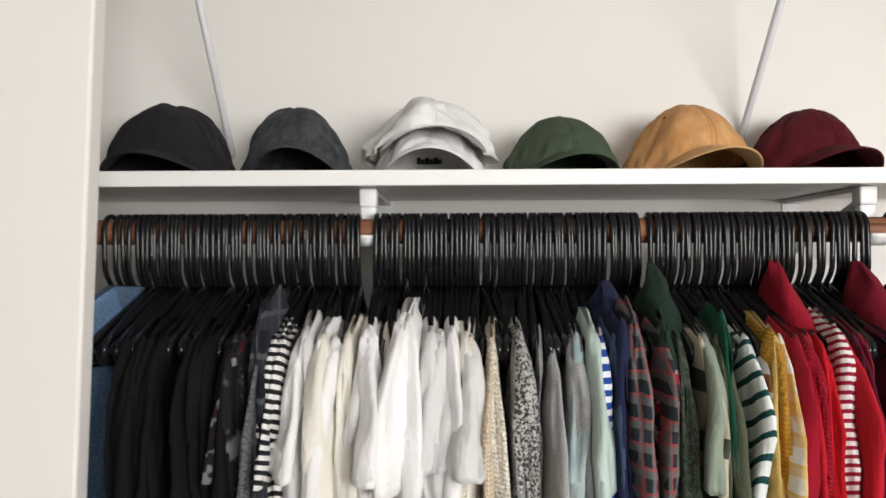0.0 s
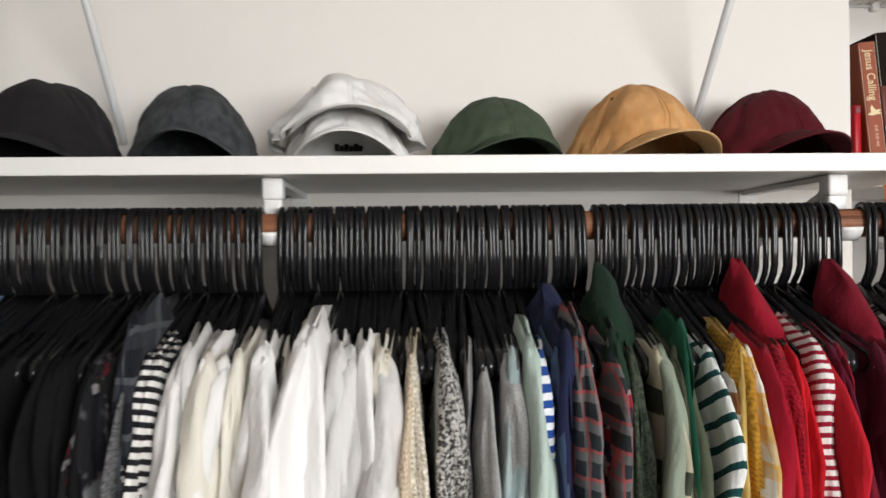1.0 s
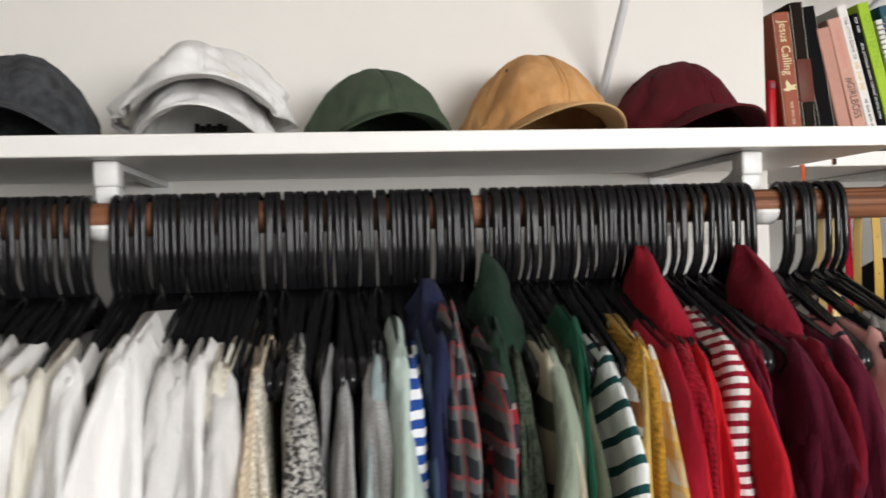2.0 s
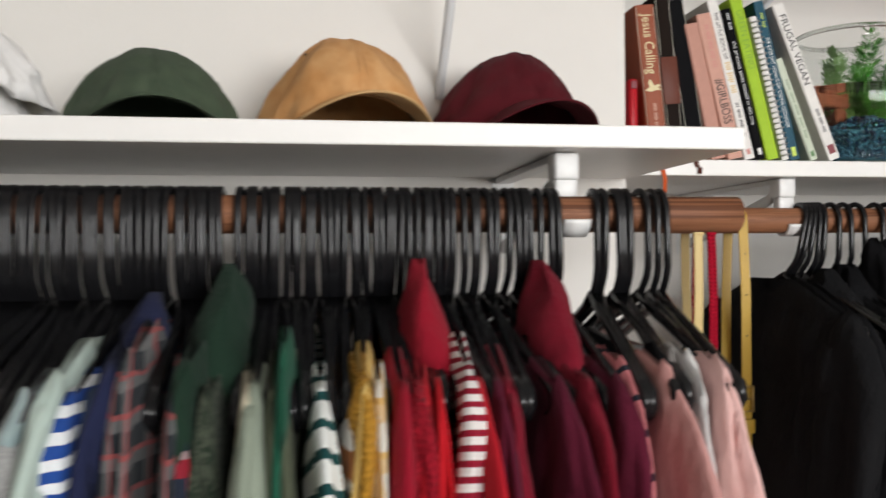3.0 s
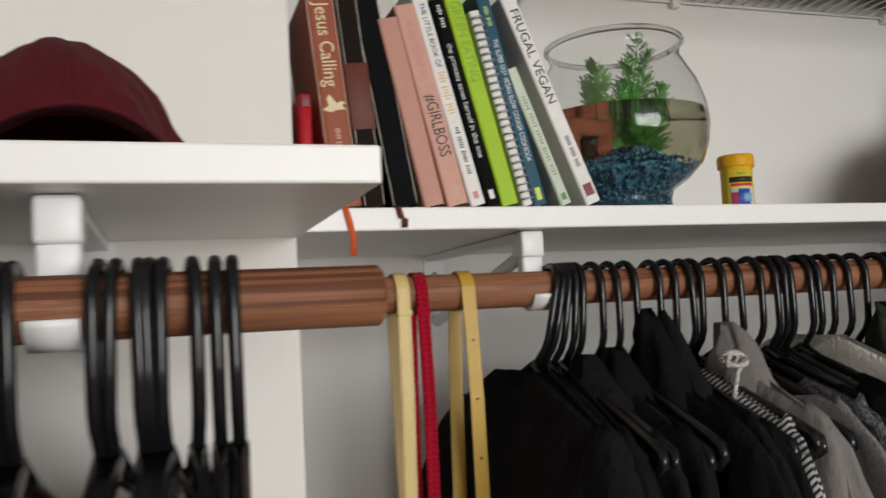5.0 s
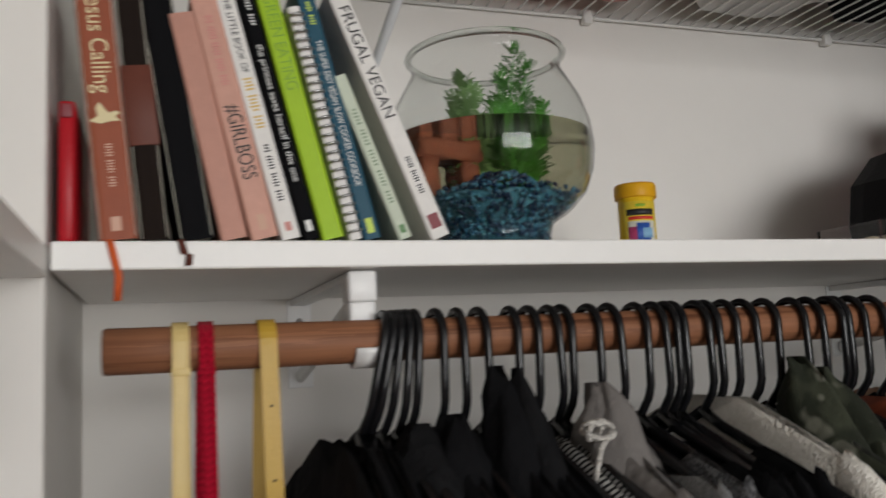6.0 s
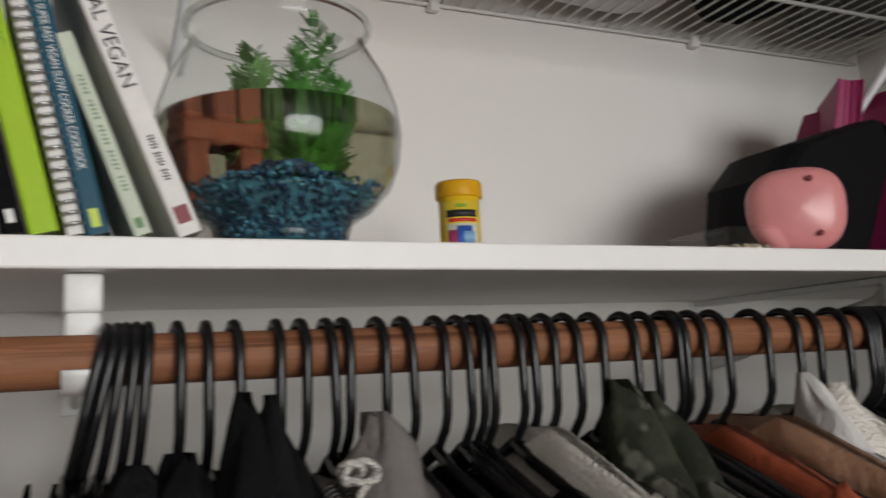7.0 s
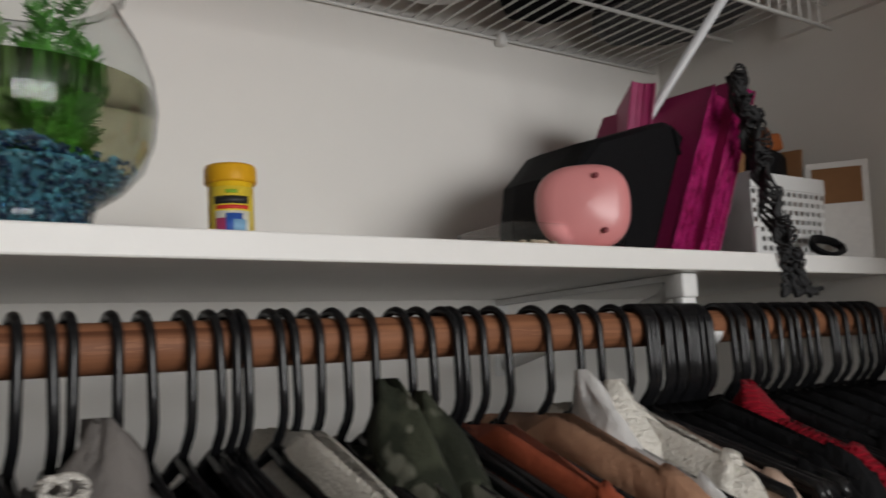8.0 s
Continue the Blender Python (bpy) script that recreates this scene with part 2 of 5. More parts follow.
def rod(x0, x1, place, label):
    bm = bmesh.new()
    prof = [(0.0, x0), (R - 0.002, x0), (R, x0 + 0.002), (R, x1 - 0.002), (R - 0.002, x1), (0.0, x1)]
    n = 28
    prof = prof[1:-1]
    xs = [x0 + (x1 - x0) * i / 30 for i in range(31)]
    rings = [[(prof[0][1], prof[0][0] * math.cos(a), prof[0][0] * math.sin(a)) for a in [2 * math.pi * k / n for k in range(n)]]]
    for x in [x0 + 0.002] + xs[1:-1] + [x1 - 0.002]:
        w = 0.0006 * noise.noise((x * 6, 0, place[0] * 9))
        rings.append([(x, (R + w) * math.cos(a), (R + w) * math.sin(a)) for a in [2 * math.pi * k / n for k in range(n)]])
    rings.append([(x1, (R - 0.002) * math.cos(a), (R - 0.002) * math.sin(a)) for a in [2 * math.pi * k / n for k in range(n)]])
    loft(bm, rings)
    ob = part("clothes_rod", bm, ROD)
    ob.location = (0, *place)
    return tagged(ob, label, "clothes rod")


rod(-0.899, 0.840, ROD_1, "round brown wooden clothes rod with a free end")
rod(0.880, RIGHT - 0.001, ROD_2, "round brown wooden clothes rod set back in the alcove")


def bracket(x, front, back, shelf_z, place):
    """A folded steel shelf and rod bracket."""
    b = thing("shelf_bracket", pose(x, 0, 0), "white enamelled steel shelf and rod bracket, chipped at the edges", "bracket", "brackets under the shelves")
    part("wall_plate", boxed(-0.016, back - 0.003, shelf_z - 0.115, 0.016, back - 0.0005, shelf_z - 0.001, 0.001), ENAMEL, b, smooth=False)
    for dz in (0.03, 0.075):
        bm = bmesh.new()
        lathe(bm, [(0.0005, 0.002), (0.0045, 0.0015), (0.005, 0.0)], 10)
        part("screw", bm, SCREW, b, m=pose(0.0, back - 0.003, shelf_z - dz, 90))
    part("arm", boxed(-0.011, front + 0.01, shelf_z - 0.009, 0.011, back - 0.003, shelf_z - 0.001, 0.001), ENAMEL, b, smooth=False)
    bm = bmesh.new()
    tube(bm, [(0, back - 0.006, shelf_z - 0.10), (0, front + 0.05, shelf_z - 0.03), (0, front + 0.02, shelf_z - 0.008)], 0.006, 8, 1.5)
    part("brace", bm, ENAMEL, b)
    bm = boxed(-0.0135, front, shelf_z - 0.030, 0.0135, front + 0.03, shelf_z - 0.001, 0.003)
    box(bm, -0.0125, front + 0.003, shelf_z - 0.050, 0.0125, front + 0.02, shelf_z - 0.029, 0.003)
    part("front_tab", bm, ENAMEL, b)
    yr, zr = place
    bm = bmesh.new()
    rings = []
    for k in range(15):
        a = radians(196 + 150 * k / 14)
        c, s = math.cos(a), math.sin(a)
        rings.append([(dx, yr + c * rr, zr + s * rr) for dx, rr in ((-0.014, R + 0.001), (-0.014, R + 0.005), (0.014, R + 0.005), (0.014, R + 0.001))])
    loft(bm, rings)
    part("rod_cup", bm, ENAMEL, b)
    return b


bracket(-0.110, 1.268, WALL_1, 1.709, ROD_1)
bracket(0.653, 1.268, WALL_1, 1.709, ROD_1)
bracket(1.099, 1.586, WALL_2, 1.7135, ROD_2)
bracket(1.979, 1.586, WALL_2, 1.7135, ROD_2)


def strut(x, back, z0, front, z1):
    bm = bmesh.new()
    tube(bm, [(0, back - 0.003, z0 - 0.012), (0, back - 0.006, z0), (0, front, z1)], [0.006, 0.0065, 0.0065], 10)
    s = part("shelf_strut", bm, STEEL, None)
    s.location.x = x
    return tagged(s, "slanting pale grey steel strut carrying the wire shelf", "strut", "struts of the wire shelves")


strut(-0.401, WALL_1, 1.805, 1.262, 2.145)
strut(0.562, WALL_1, 1.83, 1.262, 2.13)
strut(1.204, WALL_2, 2.015, 1.62, 2.12)
strut(2.095, WALL_2, 1.765, 1.55, 2.105)


def wire_shelf(x0, x1, back, front, z, label):
    w = thing("wire_shelf", pose(x0, 0, z), label, "wire shelf")
    n = int((x1 - x0) / 0.0254)
    base = None
    for k in range(n):
        x = 0.012 + k * 0.0254
        if base is None:
            bm = bmesh.new()
            tube(bm, [(0, back - 0.004, 0), (0, front + 0.003, 0), (0, front, -0.004), (0, front, -0.045)], 0.0017, 5)
            base = part("wire", bm, WIRE, w)
            base.location.x = x
        else:
            o = new("wire", base.data)
            o.parent = w
            o.location.x = x
    for y, dz in ((back - 0.006, -0.004), ((back + front) / 2, -0.004), (front + 0.004, -0.004), (front, -0.045)):
        bm = bmesh.new()
        tube(bm, [(0, y, dz), (x1 - x0 - 0.002, y, dz)], 0.003, 6)
        part("rail", bm, WIRE, w)
    k = 0.25
    while k < x1 - x0:
        part("wall_clip", boxed(k - 0.008, back - 0.016, -0.016, k + 0.008, back - 0.0005, 0.006, 0.003), WIRE, w)
        k += 0.46
    return w


wire_shelf(-0.89, CORNER - 0.002, WALL_1, 1.265, 2.165, "white coated wire shelf high on the wall")
wire_shelf(CORNER + 0.004, RIGHT - 0.016, WALL_2, 1.60, 2.140, "white coated wire shelf with stored things on it")

# ---- hangers ----
NECK, TIP, ARM = -0.084, -0.150, 0.195


def hook_mesh():
    """The hook that goes round the rod and bends back to the neck."""
    bm = bmesh.new()
    hr = R + 0.0052
    path = [(0, hr * math.cos(a), hr * math.sin(a)) for a in [radians(d) for d in range(-35, 181, 12)]]
    path += [(0, -hr, -0.015), (0, -hr, -0.035), (0, -hr + 0.0005, -0.055), (0, -hr + 0.005, -0.066), (0, -0.008, -0.078), (0, -0.002, -0.086), (0, 0, NECK - 0.004)]
    return tube(bm, path, 0.0041, 8)


def frame_mesh():
    """Sloping arms, rounded ends and the bar, as one moulded tube."""
    bm = bmesh.new()
    for s in (-1, 1):
        tube(bm, [(0, 0, NECK), (0, 0.03 * s, NECK - 0.014), (0, 0.10 * s, NECK - 0.037), (0, (ARM - 0.02) * s, TIP + 0.003), (0, ARM * s, TIP - 0.004),
                  (0, (ARM + 0.004) * s, TIP - 0.014), (0, (ARM - 0.006) * s, TIP - 0.023), (0, (ARM - 0.03) * s, TIP - 0.026), (0, 0, TIP - 0.027)], 0.0056, 7)
    return bm


FIRST = []
rng = random.Random(7)


def hang(x, place, lean=0.0, turn=None):
    if turn is None:
        turn = rng.uniform(-5, 5) if place is ROD_1 else rng.uniform(-2, 2)
    m = pose(x, *place, rng.uniform(-1.2, 1.2), lean + rng.uniform(-1.5, 1.5), turn)
    if FIRST:
        return copy_thing(FIRST[0], m)
    h = thing("hanger", m, "black plastic tubular hanger hooked over the wooden rod", "hanger", "hangers on the rods")
    part("hook", hook_mesh(), HANGER, h)
    part("shoulder_frame", frame_mesh(), HANGER, h)
    FIRST.append(h)
    return h


def row(x0, x1, n, place):
    for k in range(n):
        hang(x0 + (x1 - x0) * (k + rng.uniform(-0.30, 0.30)) / (n - 1), place)


for x in (-0.60, -0.55, -0.50, -0.485, -0.474, -0.463):
    hang(x, ROD_1)
row(-0.452, -0.124, 47, ROD_1)
row(-0.094, 0.297, 57, ROD_1)
row(0.315, 0.523, 30, ROD_1)
row(0.533, 0.632, 12, ROD_1)
for x in (0.676, 0.685, 0.698, 0.704, 0.711, 0.727, 0.740, 0.750):
    hang(x, ROD_1, turn=rng.uniform(-9, 3))
for x, l in ((1.109, 14), (1.1165, 12), (1.124, 10), (1.1325, 7), (1.141, 5)):
    hang(x, ROD_2, l, 0)
for x in (1.163, 1.184, 1.205, 1.237, 1.256, 1.278, 1.291, 1.320, 1.343, 1.372, 1.393, 1.407, 1.416, 1.443, 1.455, 1.477, 1.500):
    hang(x, ROD_2, 0)
for x in (1.528, 1.563, 1.585, 1.612, 1.621, 1.642, 1.670, 1.721, 1.763, 1.792, 1.833):
    hang(x, ROD_2, 0)
row(1.862, 1.972, 13, ROD_2)
row(2.005, 2.074, 6, ROD_2)
row(2.095, 2.343, 12, ROD_2)

# ---- garments ----


def fold_at(s, d, seed):
    return noise.noise((s * 9 + seed * 3.1, d * 5, seed)) * 0.8 + noise.noise((s * 24 + seed, d * 9, seed * 2.3)) * 0.4


def shoulder_line(y, neck, wid):
    """Height of a garment's upper edge: the open neckline dips, the shoulders slope down to the sleeves."""
    a = abs(y)
    if a < neck:
        return -min(0.05, neck * 0.4) * math.sqrt(1 - (a / neck) ** 2)
    return -(a - neck) * (0.31 if neck > 0.08 else 0.39) - 0.012 * max(0.0, (a - wid + 0.04) / 0.04) ** 2


def body_mesh(T, length, wid, seed, top, sag, neck):
    """The hanging body of a garment: neckline, shoulders rounded over the hanger, folds below."""
    bm, rings, M = bmesh.new(), [], 44
    ds = [0.0, 0.002, 0.006, 0.013, 0.022, 0.034, 0.048, 0.066, 0.088, 0.113, 0.143, 0.18, 0.22, 0.26, 0.31, 0.38, 0.46, length]
    for d in ds:
        u = min(1.0, d / 0.030)
        w = wid * (0.92 + 0.08 * math.sin(u * math.pi / 2)) + max(0.0, d - 0.06) * 0.07
        t = (T * (0.74 + 0.26 * min(1.0, d / 0.12)) + 0.001) * (0.40 + 0.60 * math.sqrt(min(1.0, d / max(0.009, 0.8 * T))))
        t *= 1 - 0.16 * math.exp(-((d - 0.038 - 0.008 * math.sin(seed * 5)) / 0.014) ** 2)
        amp = 1.15 * min(1.0, d / 0.09)
        ring = []
        for k in range(M):
            a = 2 * math.pi * k / M
            c, s = math.cos(a), math.sin(a)
            y = w * (abs(c) ** 0.7) * (1 if c > 0 else -1)
            x = t * s * (1.0 - 0.15 * abs(c) ** 6)
            x += fold_at(y, d, seed) * T * amp + sag * max(0.0, d - 0.06)
            x += T * 0.28 * math.sin(abs(y) * 120 + seed * 2 + d * 6) * amp * (1 if s > 0 else -1)
            x += T * 0.35 * math.sin(d * 46 + seed * 3.7) * min(1.0, d / 0.03) * math.exp(-d / 0.16)
            z = top + shoulder_line(y, neck, wid) * max(0.3, 1 - d * 1.6) - d
            y += noise.noise((seed, d * 8, s * 2)) * 0.012 * amp
            ring.append((x, y, z))
        rings.append(ring)
    loft(bm, rings)
    return bm


def sleeve_mesh(T, length, wid, seed, side, flare, sag, top):
    """A sleeve that falls from the shoulder's tip; the end is an open cuff with a hem."""
    bm, rings, M = bmesh.new(), [], 18
    n = 18
    for i in range(n + 3):
        u = min(i, n) / n
        d = u * length
        cy = (wid - 0.034) + flare * (1 - math.exp(-d / 0.06)) + 0.015 * math.sin(d * 9 + seed) * min(1.0, d / 0.05)
        cz = top - d
        ry = 0.024 + 0.028 * min(1.0, d / 0.09)
        rx = T * (0.62 + 0.60 * min(1.0, d / 0.12))
        if i == 0:
            ry, rx = 0.010, rx * 0.5
        if i == n:
            rx, ry = rx * 1.06, ry * 1.04
        if i == n + 2:
            rx, ry, cz = rx * 0.8, ry * 0.9, cz + 0.035
        ring = []
        for k in range(M):
            a = 2 * math.pi * k / M
            grow = min(1, d / 0.06)
            pleat = 1 + 0.24 * math.sin(3 * a + seed * 2 + d * 7) * grow + 0.14 * math.sin(5 * a + seed - d * 11) * grow + 0.07 * math.sin(d * 75 + 2 * a + seed) * grow
            x = rx * pleat * math.sin(a) + fold_at(math.cos(a) * 0.06 + 0.3, d, seed + 4) * T * 1.1 * min(1, d / 0.08) + sag * d
            y = cy + ry * pleat * math.cos(a) + noise.noise((seed * 1.7, d * 10, math.cos(a))) * 0.012
            ring.append((x, side * y, cz - 0.012 * math.cos(a) * (0.6 + flare * 8)))
        rings.append(ring)
    loft(bm, rings)
    return bm


def hood_mesh(T, seed, tall, lean, span):
    """A limp hood, folded flat and pointed at its top."""
    bm, rings, M = bmesh.new(), [], 18
    for i in range(13):
        u = i / 12
        w = 0.003 + span * (0.060 * math.sin(math.pi * min(1.0, 0.01 + u * 0.86)) ** 1.15 + 0.02 * u)
        t = T * (0.10 + 1.35 * math.sin(math.pi * min(1, 0.015 + 0.78 * u)))
        z = tall * (1 - u) - 0.055 * u - 0.030
        ring = []
        for k in range(M):
            a = 2 * math.pi * k / M
            x = t * math.sin(a) + lean * (1 - u) + noise.noise((math.cos(a) * 2 + seed, u * 3, seed)) * T * 0.7
            ring.append((x, -0.045 - 0.075 * span * u + w * math.cos(a) + noise.noise((seed, u * 4, math.sin(a))) * 0.012, z - 0.102))
        rings.append(ring)
    loft(bm, rings)
    return bm


COUNT = [0]


def garment(x, material, label, category="shirt", rod_at=ROD_1, T=0.011, length=0.56, wid=0.245, sleeve="long", raised=0.0, hood=0.0, hood_x=0.0, sag=0.0, turn=None, under=None, lean=0.0, neck=None):
    """A garment on its hanger. sleeve: long, short or none; hood: its height; neck: half the neckline's width."""
    COUNT[0] += 1
    seed = COUNT[0] * 1.37
    if turn is None:
        turn = rng.uniform(-4, 4) if rod_at is ROD_1 else rng.uniform(-2, 2)
    g = thing(category.split()[-1], pose(x, *rod_at, 0, lean, turn), label, category, "clothes on the rods")
    if neck is None:
        neck = 0.126 + 0.012 * math.sin(seed * 2.1) if rod_at is ROD_1 else 0.05
    if rod_at is ROD_2:
        wid = min(wid, 0.212)
    top = NECK + (0.005 if rod_at is ROD_1 else 0.011) - 0.34 * neck + raised
    tip = top + shoulder_line(wid - 0.034, neck, wid) + 0.004
    part("body", body_mesh(T, length, wid, seed, top, sag, neck), under or material, g)
    if sleeve == "long":
        part("sleeve", sleeve_mesh(T * 0.95, 0.46, wid, seed + 1, -1, 0.006, sag + rng.uniform(-0.03, 0.03), tip), material, g)
        part("sleeve", sleeve_mesh(T * 0.95, 0.46, wid, seed + 2, 1, 0.006, sag, tip), material, g)
    elif sleeve == "short":
        ln = rng.uniform(0.14, 0.20)
        part("sleeve", sleeve_mesh(T * 1.0, ln, wid, seed + 1, -1, 0.03, sag + rng.uniform(-0.12, 0.05), tip), material, g)
        part("sleeve", sleeve_mesh(T * 1.15, ln, wid, seed + 2, 1, 0.035, sag, tip), material, g)
    if hood:
        part("hood", hood_mesh(T * 1.3, seed, hood, 0.0, 1.0 if rod_at is ROD_1 else 0.6), material, g, m=pose(hood_x, 0, 0))
    return g


BLACK = plain("black_cotton", (0.009, 0.009, 0.010), fuzz=0.0, gloss=0.05)
BLACK_WOOL = plain("black_fleece", (0.012, 0.012, 0.013), wrinkle=0.8, fuzz=0.0, gloss=0.05)
DENIM = heather("blue_denim", (0.09, 0.17, 0.30), (0.17, 0.28, 0.44))
SMOKE = blotched("smoky_print", (0.012, 0.012, 0.015), (0.15, 0.155, 0.16), 26, 0.52, 0.60)
DARKPLAID = plaid("charcoal_plaid", (0.012, 0.013, 0.018), (0.035, 0.04, 0.05), (0.10, 0.105, 0.115), 0.05)
WINEPRINT = blotched("wine_patterned", (0.012, 0.012, 0.013), (0.17, 0.165, 0.165), 44, 0.54, 0.58, (0.08, 0.010, 0.016))
BWSTRIPE = striped("black_white_stripe", (0.75, 0.73, 0.70), (0.015, 0.015, 0.018), 0.0125, 0.5, slope=0.3)
WHITE = plain("white_cotton", (0.80, 0.79, 0.78), fuzz=0.0, spread=0.04)
OFFWHITE = plain("off_white_cotton", (0.74, 0.71, 0.63), fuzz=0.0, spread=0.05)
PALEGREY = plain("pale_grey_cotton", (0.63, 0.62, 0.61), fuzz=0.0)
CREAMKNIT = plain("cream_knit", (0.76, 0.70, 0.57), knit=True)
LACE = heather("cream_lace", (0.80, 0.75, 0.64), (0.50, 0.45, 0.36), 330, 0.52, 0.62, knit=True)
BEIGE = plain("beige_rib_knit", (0.70, 0.58, 0.43), knit=True)
SPECKLE = heather("speckled_grey_knit", (0.55, 0.54, 0.51), (0.07, 0.07, 0.07), 240, 0.46, 0.56, knit=True)
GREY = heather("grey_jersey", (0.20, 0.20, 0.20), (0.27, 0.27, 0.27), 400)
LIGHTGREY = heather("light_grey_jersey", (0.30, 0.30, 0.295), (0.37, 0.37, 0.365), 400)
DARKGREY = heather("dark_grey_marl", (0.05, 0.05, 0.052), (0.15, 0.15, 0.155), 380)
DYED = blotched("blue_grey_dyed", (0.24, 0.32, 0.33), (0.42, 0.50, 0.49), 16, 0.4, 0.6)
MINT = plain("mint_cotton", (0.46, 0.56, 0.51))
BLUESTRIPE = striped("blue_white_stripe", (0.72, 0.74, 0.76), (0.02, 0.065, 0.27), 0.0155, 0.52)
SLATE = plain("slate_blue_cotton", (0.05, 0.075, 0.13))
NAVY = plain("navy_cotton", (0.016, 0.02, 0.055))
REDPLAID = plaid("red_grey_plaid", (0.025, 0.03, 0.035), (0.17, 0.17, 0.17), (0.36, 0.05, 0.05), 0.027)
NAVYPLAID = plaid("navy_red_plaid", (0.02, 0.025, 0.04), (0.36, 0.015, 0.025), (0.30, 0.30, 0.30), 0.036)
FOREST = plain("forest_green_cotton", (0.013, 0.032, 0.02))
MOSS = heather("moss_fuzzy", (0.02, 0.03, 0.02), (0.06, 0.07, 0.05), 220)
CREAMSTRIPE = striped("olive_cream_stripe", (0.48, 0.44, 0.33), (0.06, 0.07, 0.05), 0.07, 0.35)
SAGE = plain("sage_cotton", (0.25, 0.29, 0.23))
OLIVE = plain("olive_cotton", (0.075, 0.085, 0.055))
GREEN = plain("bottle_green_cotton", (0.015, 0.085, 0.05))
TEALSTRIPE = striped("white_green_stripe", (0.70, 0.72, 0.70), (0.012, 0.06, 0.06), 0.027, 0.32, slope=0.5)
RUSTSTRIPE = striped("rust_white_stripe", (0.72, 0.70, 0.66), (0.36, 0.14, 0.05), 0.05, 0.4, (0.03, 0.03, 0.04))
MUSTARDKNIT = plain("mustard_knit", (0.46, 0.23, 0.028), knit=True)
MUSTARD = plain("soft_yellow_cotton", (0.57, 0.38, 0.12))
YELLOWCHECK = plaid("yellow_white_check", (0.74, 0.70, 0.62), (0.70, 0.40, 0.08), (0.70, 0.42, 0.10), 0.034)
RED = plain("red_cotton", (0.42, 0.012, 0.022))
REDKNIT = plain("red_knit", (0.30, 0.008, 0.02), knit=True)
SCARLET = plain("scarlet_cotton", (0.50, 0.012, 0.02))
CRIMSON = plain("crimson_hoodie", (0.28, 0.008, 0.022))
REDSTRIPE = striped("red_white_stripe", (0.70, 0.67, 0.65), (0.26, 0.012, 0.03), 0.0110, 0.45, slope=0.25)
WINE = plain("wine_cotton", (0.085, 0.008, 0.022))
BURGUNDY = plain("burgundy_fleece", (0.16, 0.007, 0.018))
CORALSTRIPE = striped("coral_black_stripe", (0.50, 0.16, 0.17), (0.02, 0.02, 0.03), 0.036, 0.18, slope=0.6)
MAUVE = plain("mauve_cotton", (0.42, 0.20, 0.24))
ROSE = plain("dusty_rose_cotton", (0.54, 0.28, 0.26))
PINK = plain("pale_pink_satin", (0.72, 0.45, 0.42), rough=0.6)
CAMO = blotched("camouflage", (0.022, 0.025, 0.017), (0.045, 0.05, 0.033), 14, 0.46, 0.52, (0.14, 0.14, 0.11))
RUST = plain("rust_cotton", (0.33, 0.075, 0.035))
TAN = plain("tan_suede", (0.36, 0.20, 0.125))
SAND = plain("sand_cotton", (0.50, 0.36, 0.28))
n = Nodes("cream_sherpa")
curl = n.noise(210.0, 3.0, 0.7)
n.bump(curl, 0.8, 0.008)
SHERPA = n.finish(n.mix(n.ramp(curl, 0.3, 0.7), (0.76, 0.72, 0.64), (0.90, 0.87, 0.80)), 0.95, 0.0, Specular_IOR_Level=0.1)
ZEBRA = striped("black_white_knit", (0.55, 0.54, 0.52), (0.03, 0.03, 0.03), 0.008, 0.5, slope=0.9)
STONE = plain("stone_grey_cotton", (0.19, 0.175, 0.165))

# clothes on the closet's rod
garment(-0.5, DENIM, "faded blue denim jacket at the end of the row", "jacket", T=0.016, raised=0.03)
garment(-0.436, DENIM, "faded blue denim shirt beside black clothes", "shirt", T=0.014, raised=0.042, lean=10)
garment(-0.405, BLACK, "black long-sleeved sweater on a black hanger", "sweater", T=0.012)
garment(-0.39, BLACK, "plain black cotton shirt on a black hanger", "shirt", T=0.012)
garment(-0.377, BLACK, "plain black cotton shirt on a black hanger", "shirt", T=0.012)
garment(-0.364, BLACK, "black long-sleeved sweater on a black hanger", "sweater", T=0.012)
garment(-0.351, BLACK, "plain black cotton shirt on a black hanger", "shirt", T=0.012)
garment(-0.338, BLACK, "plain black cotton shirt on a black hanger", "shirt", T=0.012)
garment(-0.326, BLACK, "black long-sleeved sweater on a black hanger", "sweater", T=0.012)
garment(-0.313, BLACK, "plain black cotton shirt on a black hanger", "shirt", T=0.012)
garment(-0.299, BLACK, "plain black cotton shirt on a black hanger", "shirt", T=0.012)
garment(-0.286, BLACK, "black long-sleeved sweater on a black hanger", "sweater", T=0.012)
garment(-0.273, BLACK, "plain black cotton shirt on a black hanger", "shirt", T=0.012)
garment(-0.259, SMOKE, "black and grey smoke-dyed sweatshirt", "sweatshirt", T=0.013)
garment(-0.244, BLACK, "plain black cotton shirt on a black hanger", "shirt", T=0.011)
garment(-0.238, WINEPRINT, "dark wine and grey patterned blouse", "blouse", T=0.012, sleeve='short')
garment(-0.222, DARKPLAID, "charcoal plaid flannel shirt", "shirt", T=0.012, raised=0.045)
garment(-0.211, DARKGREY, "dark grey cotton top among dark clothes", "top", T=0.008)
garment(-0.201, BWSTRIPE, "black and white striped long-sleeved shirt", "shirt", T=0.012)
garment(-0.186, BWSTRIPE, "black and white striped T-shirt", "T-shirt", T=0.01, sleeve='short')
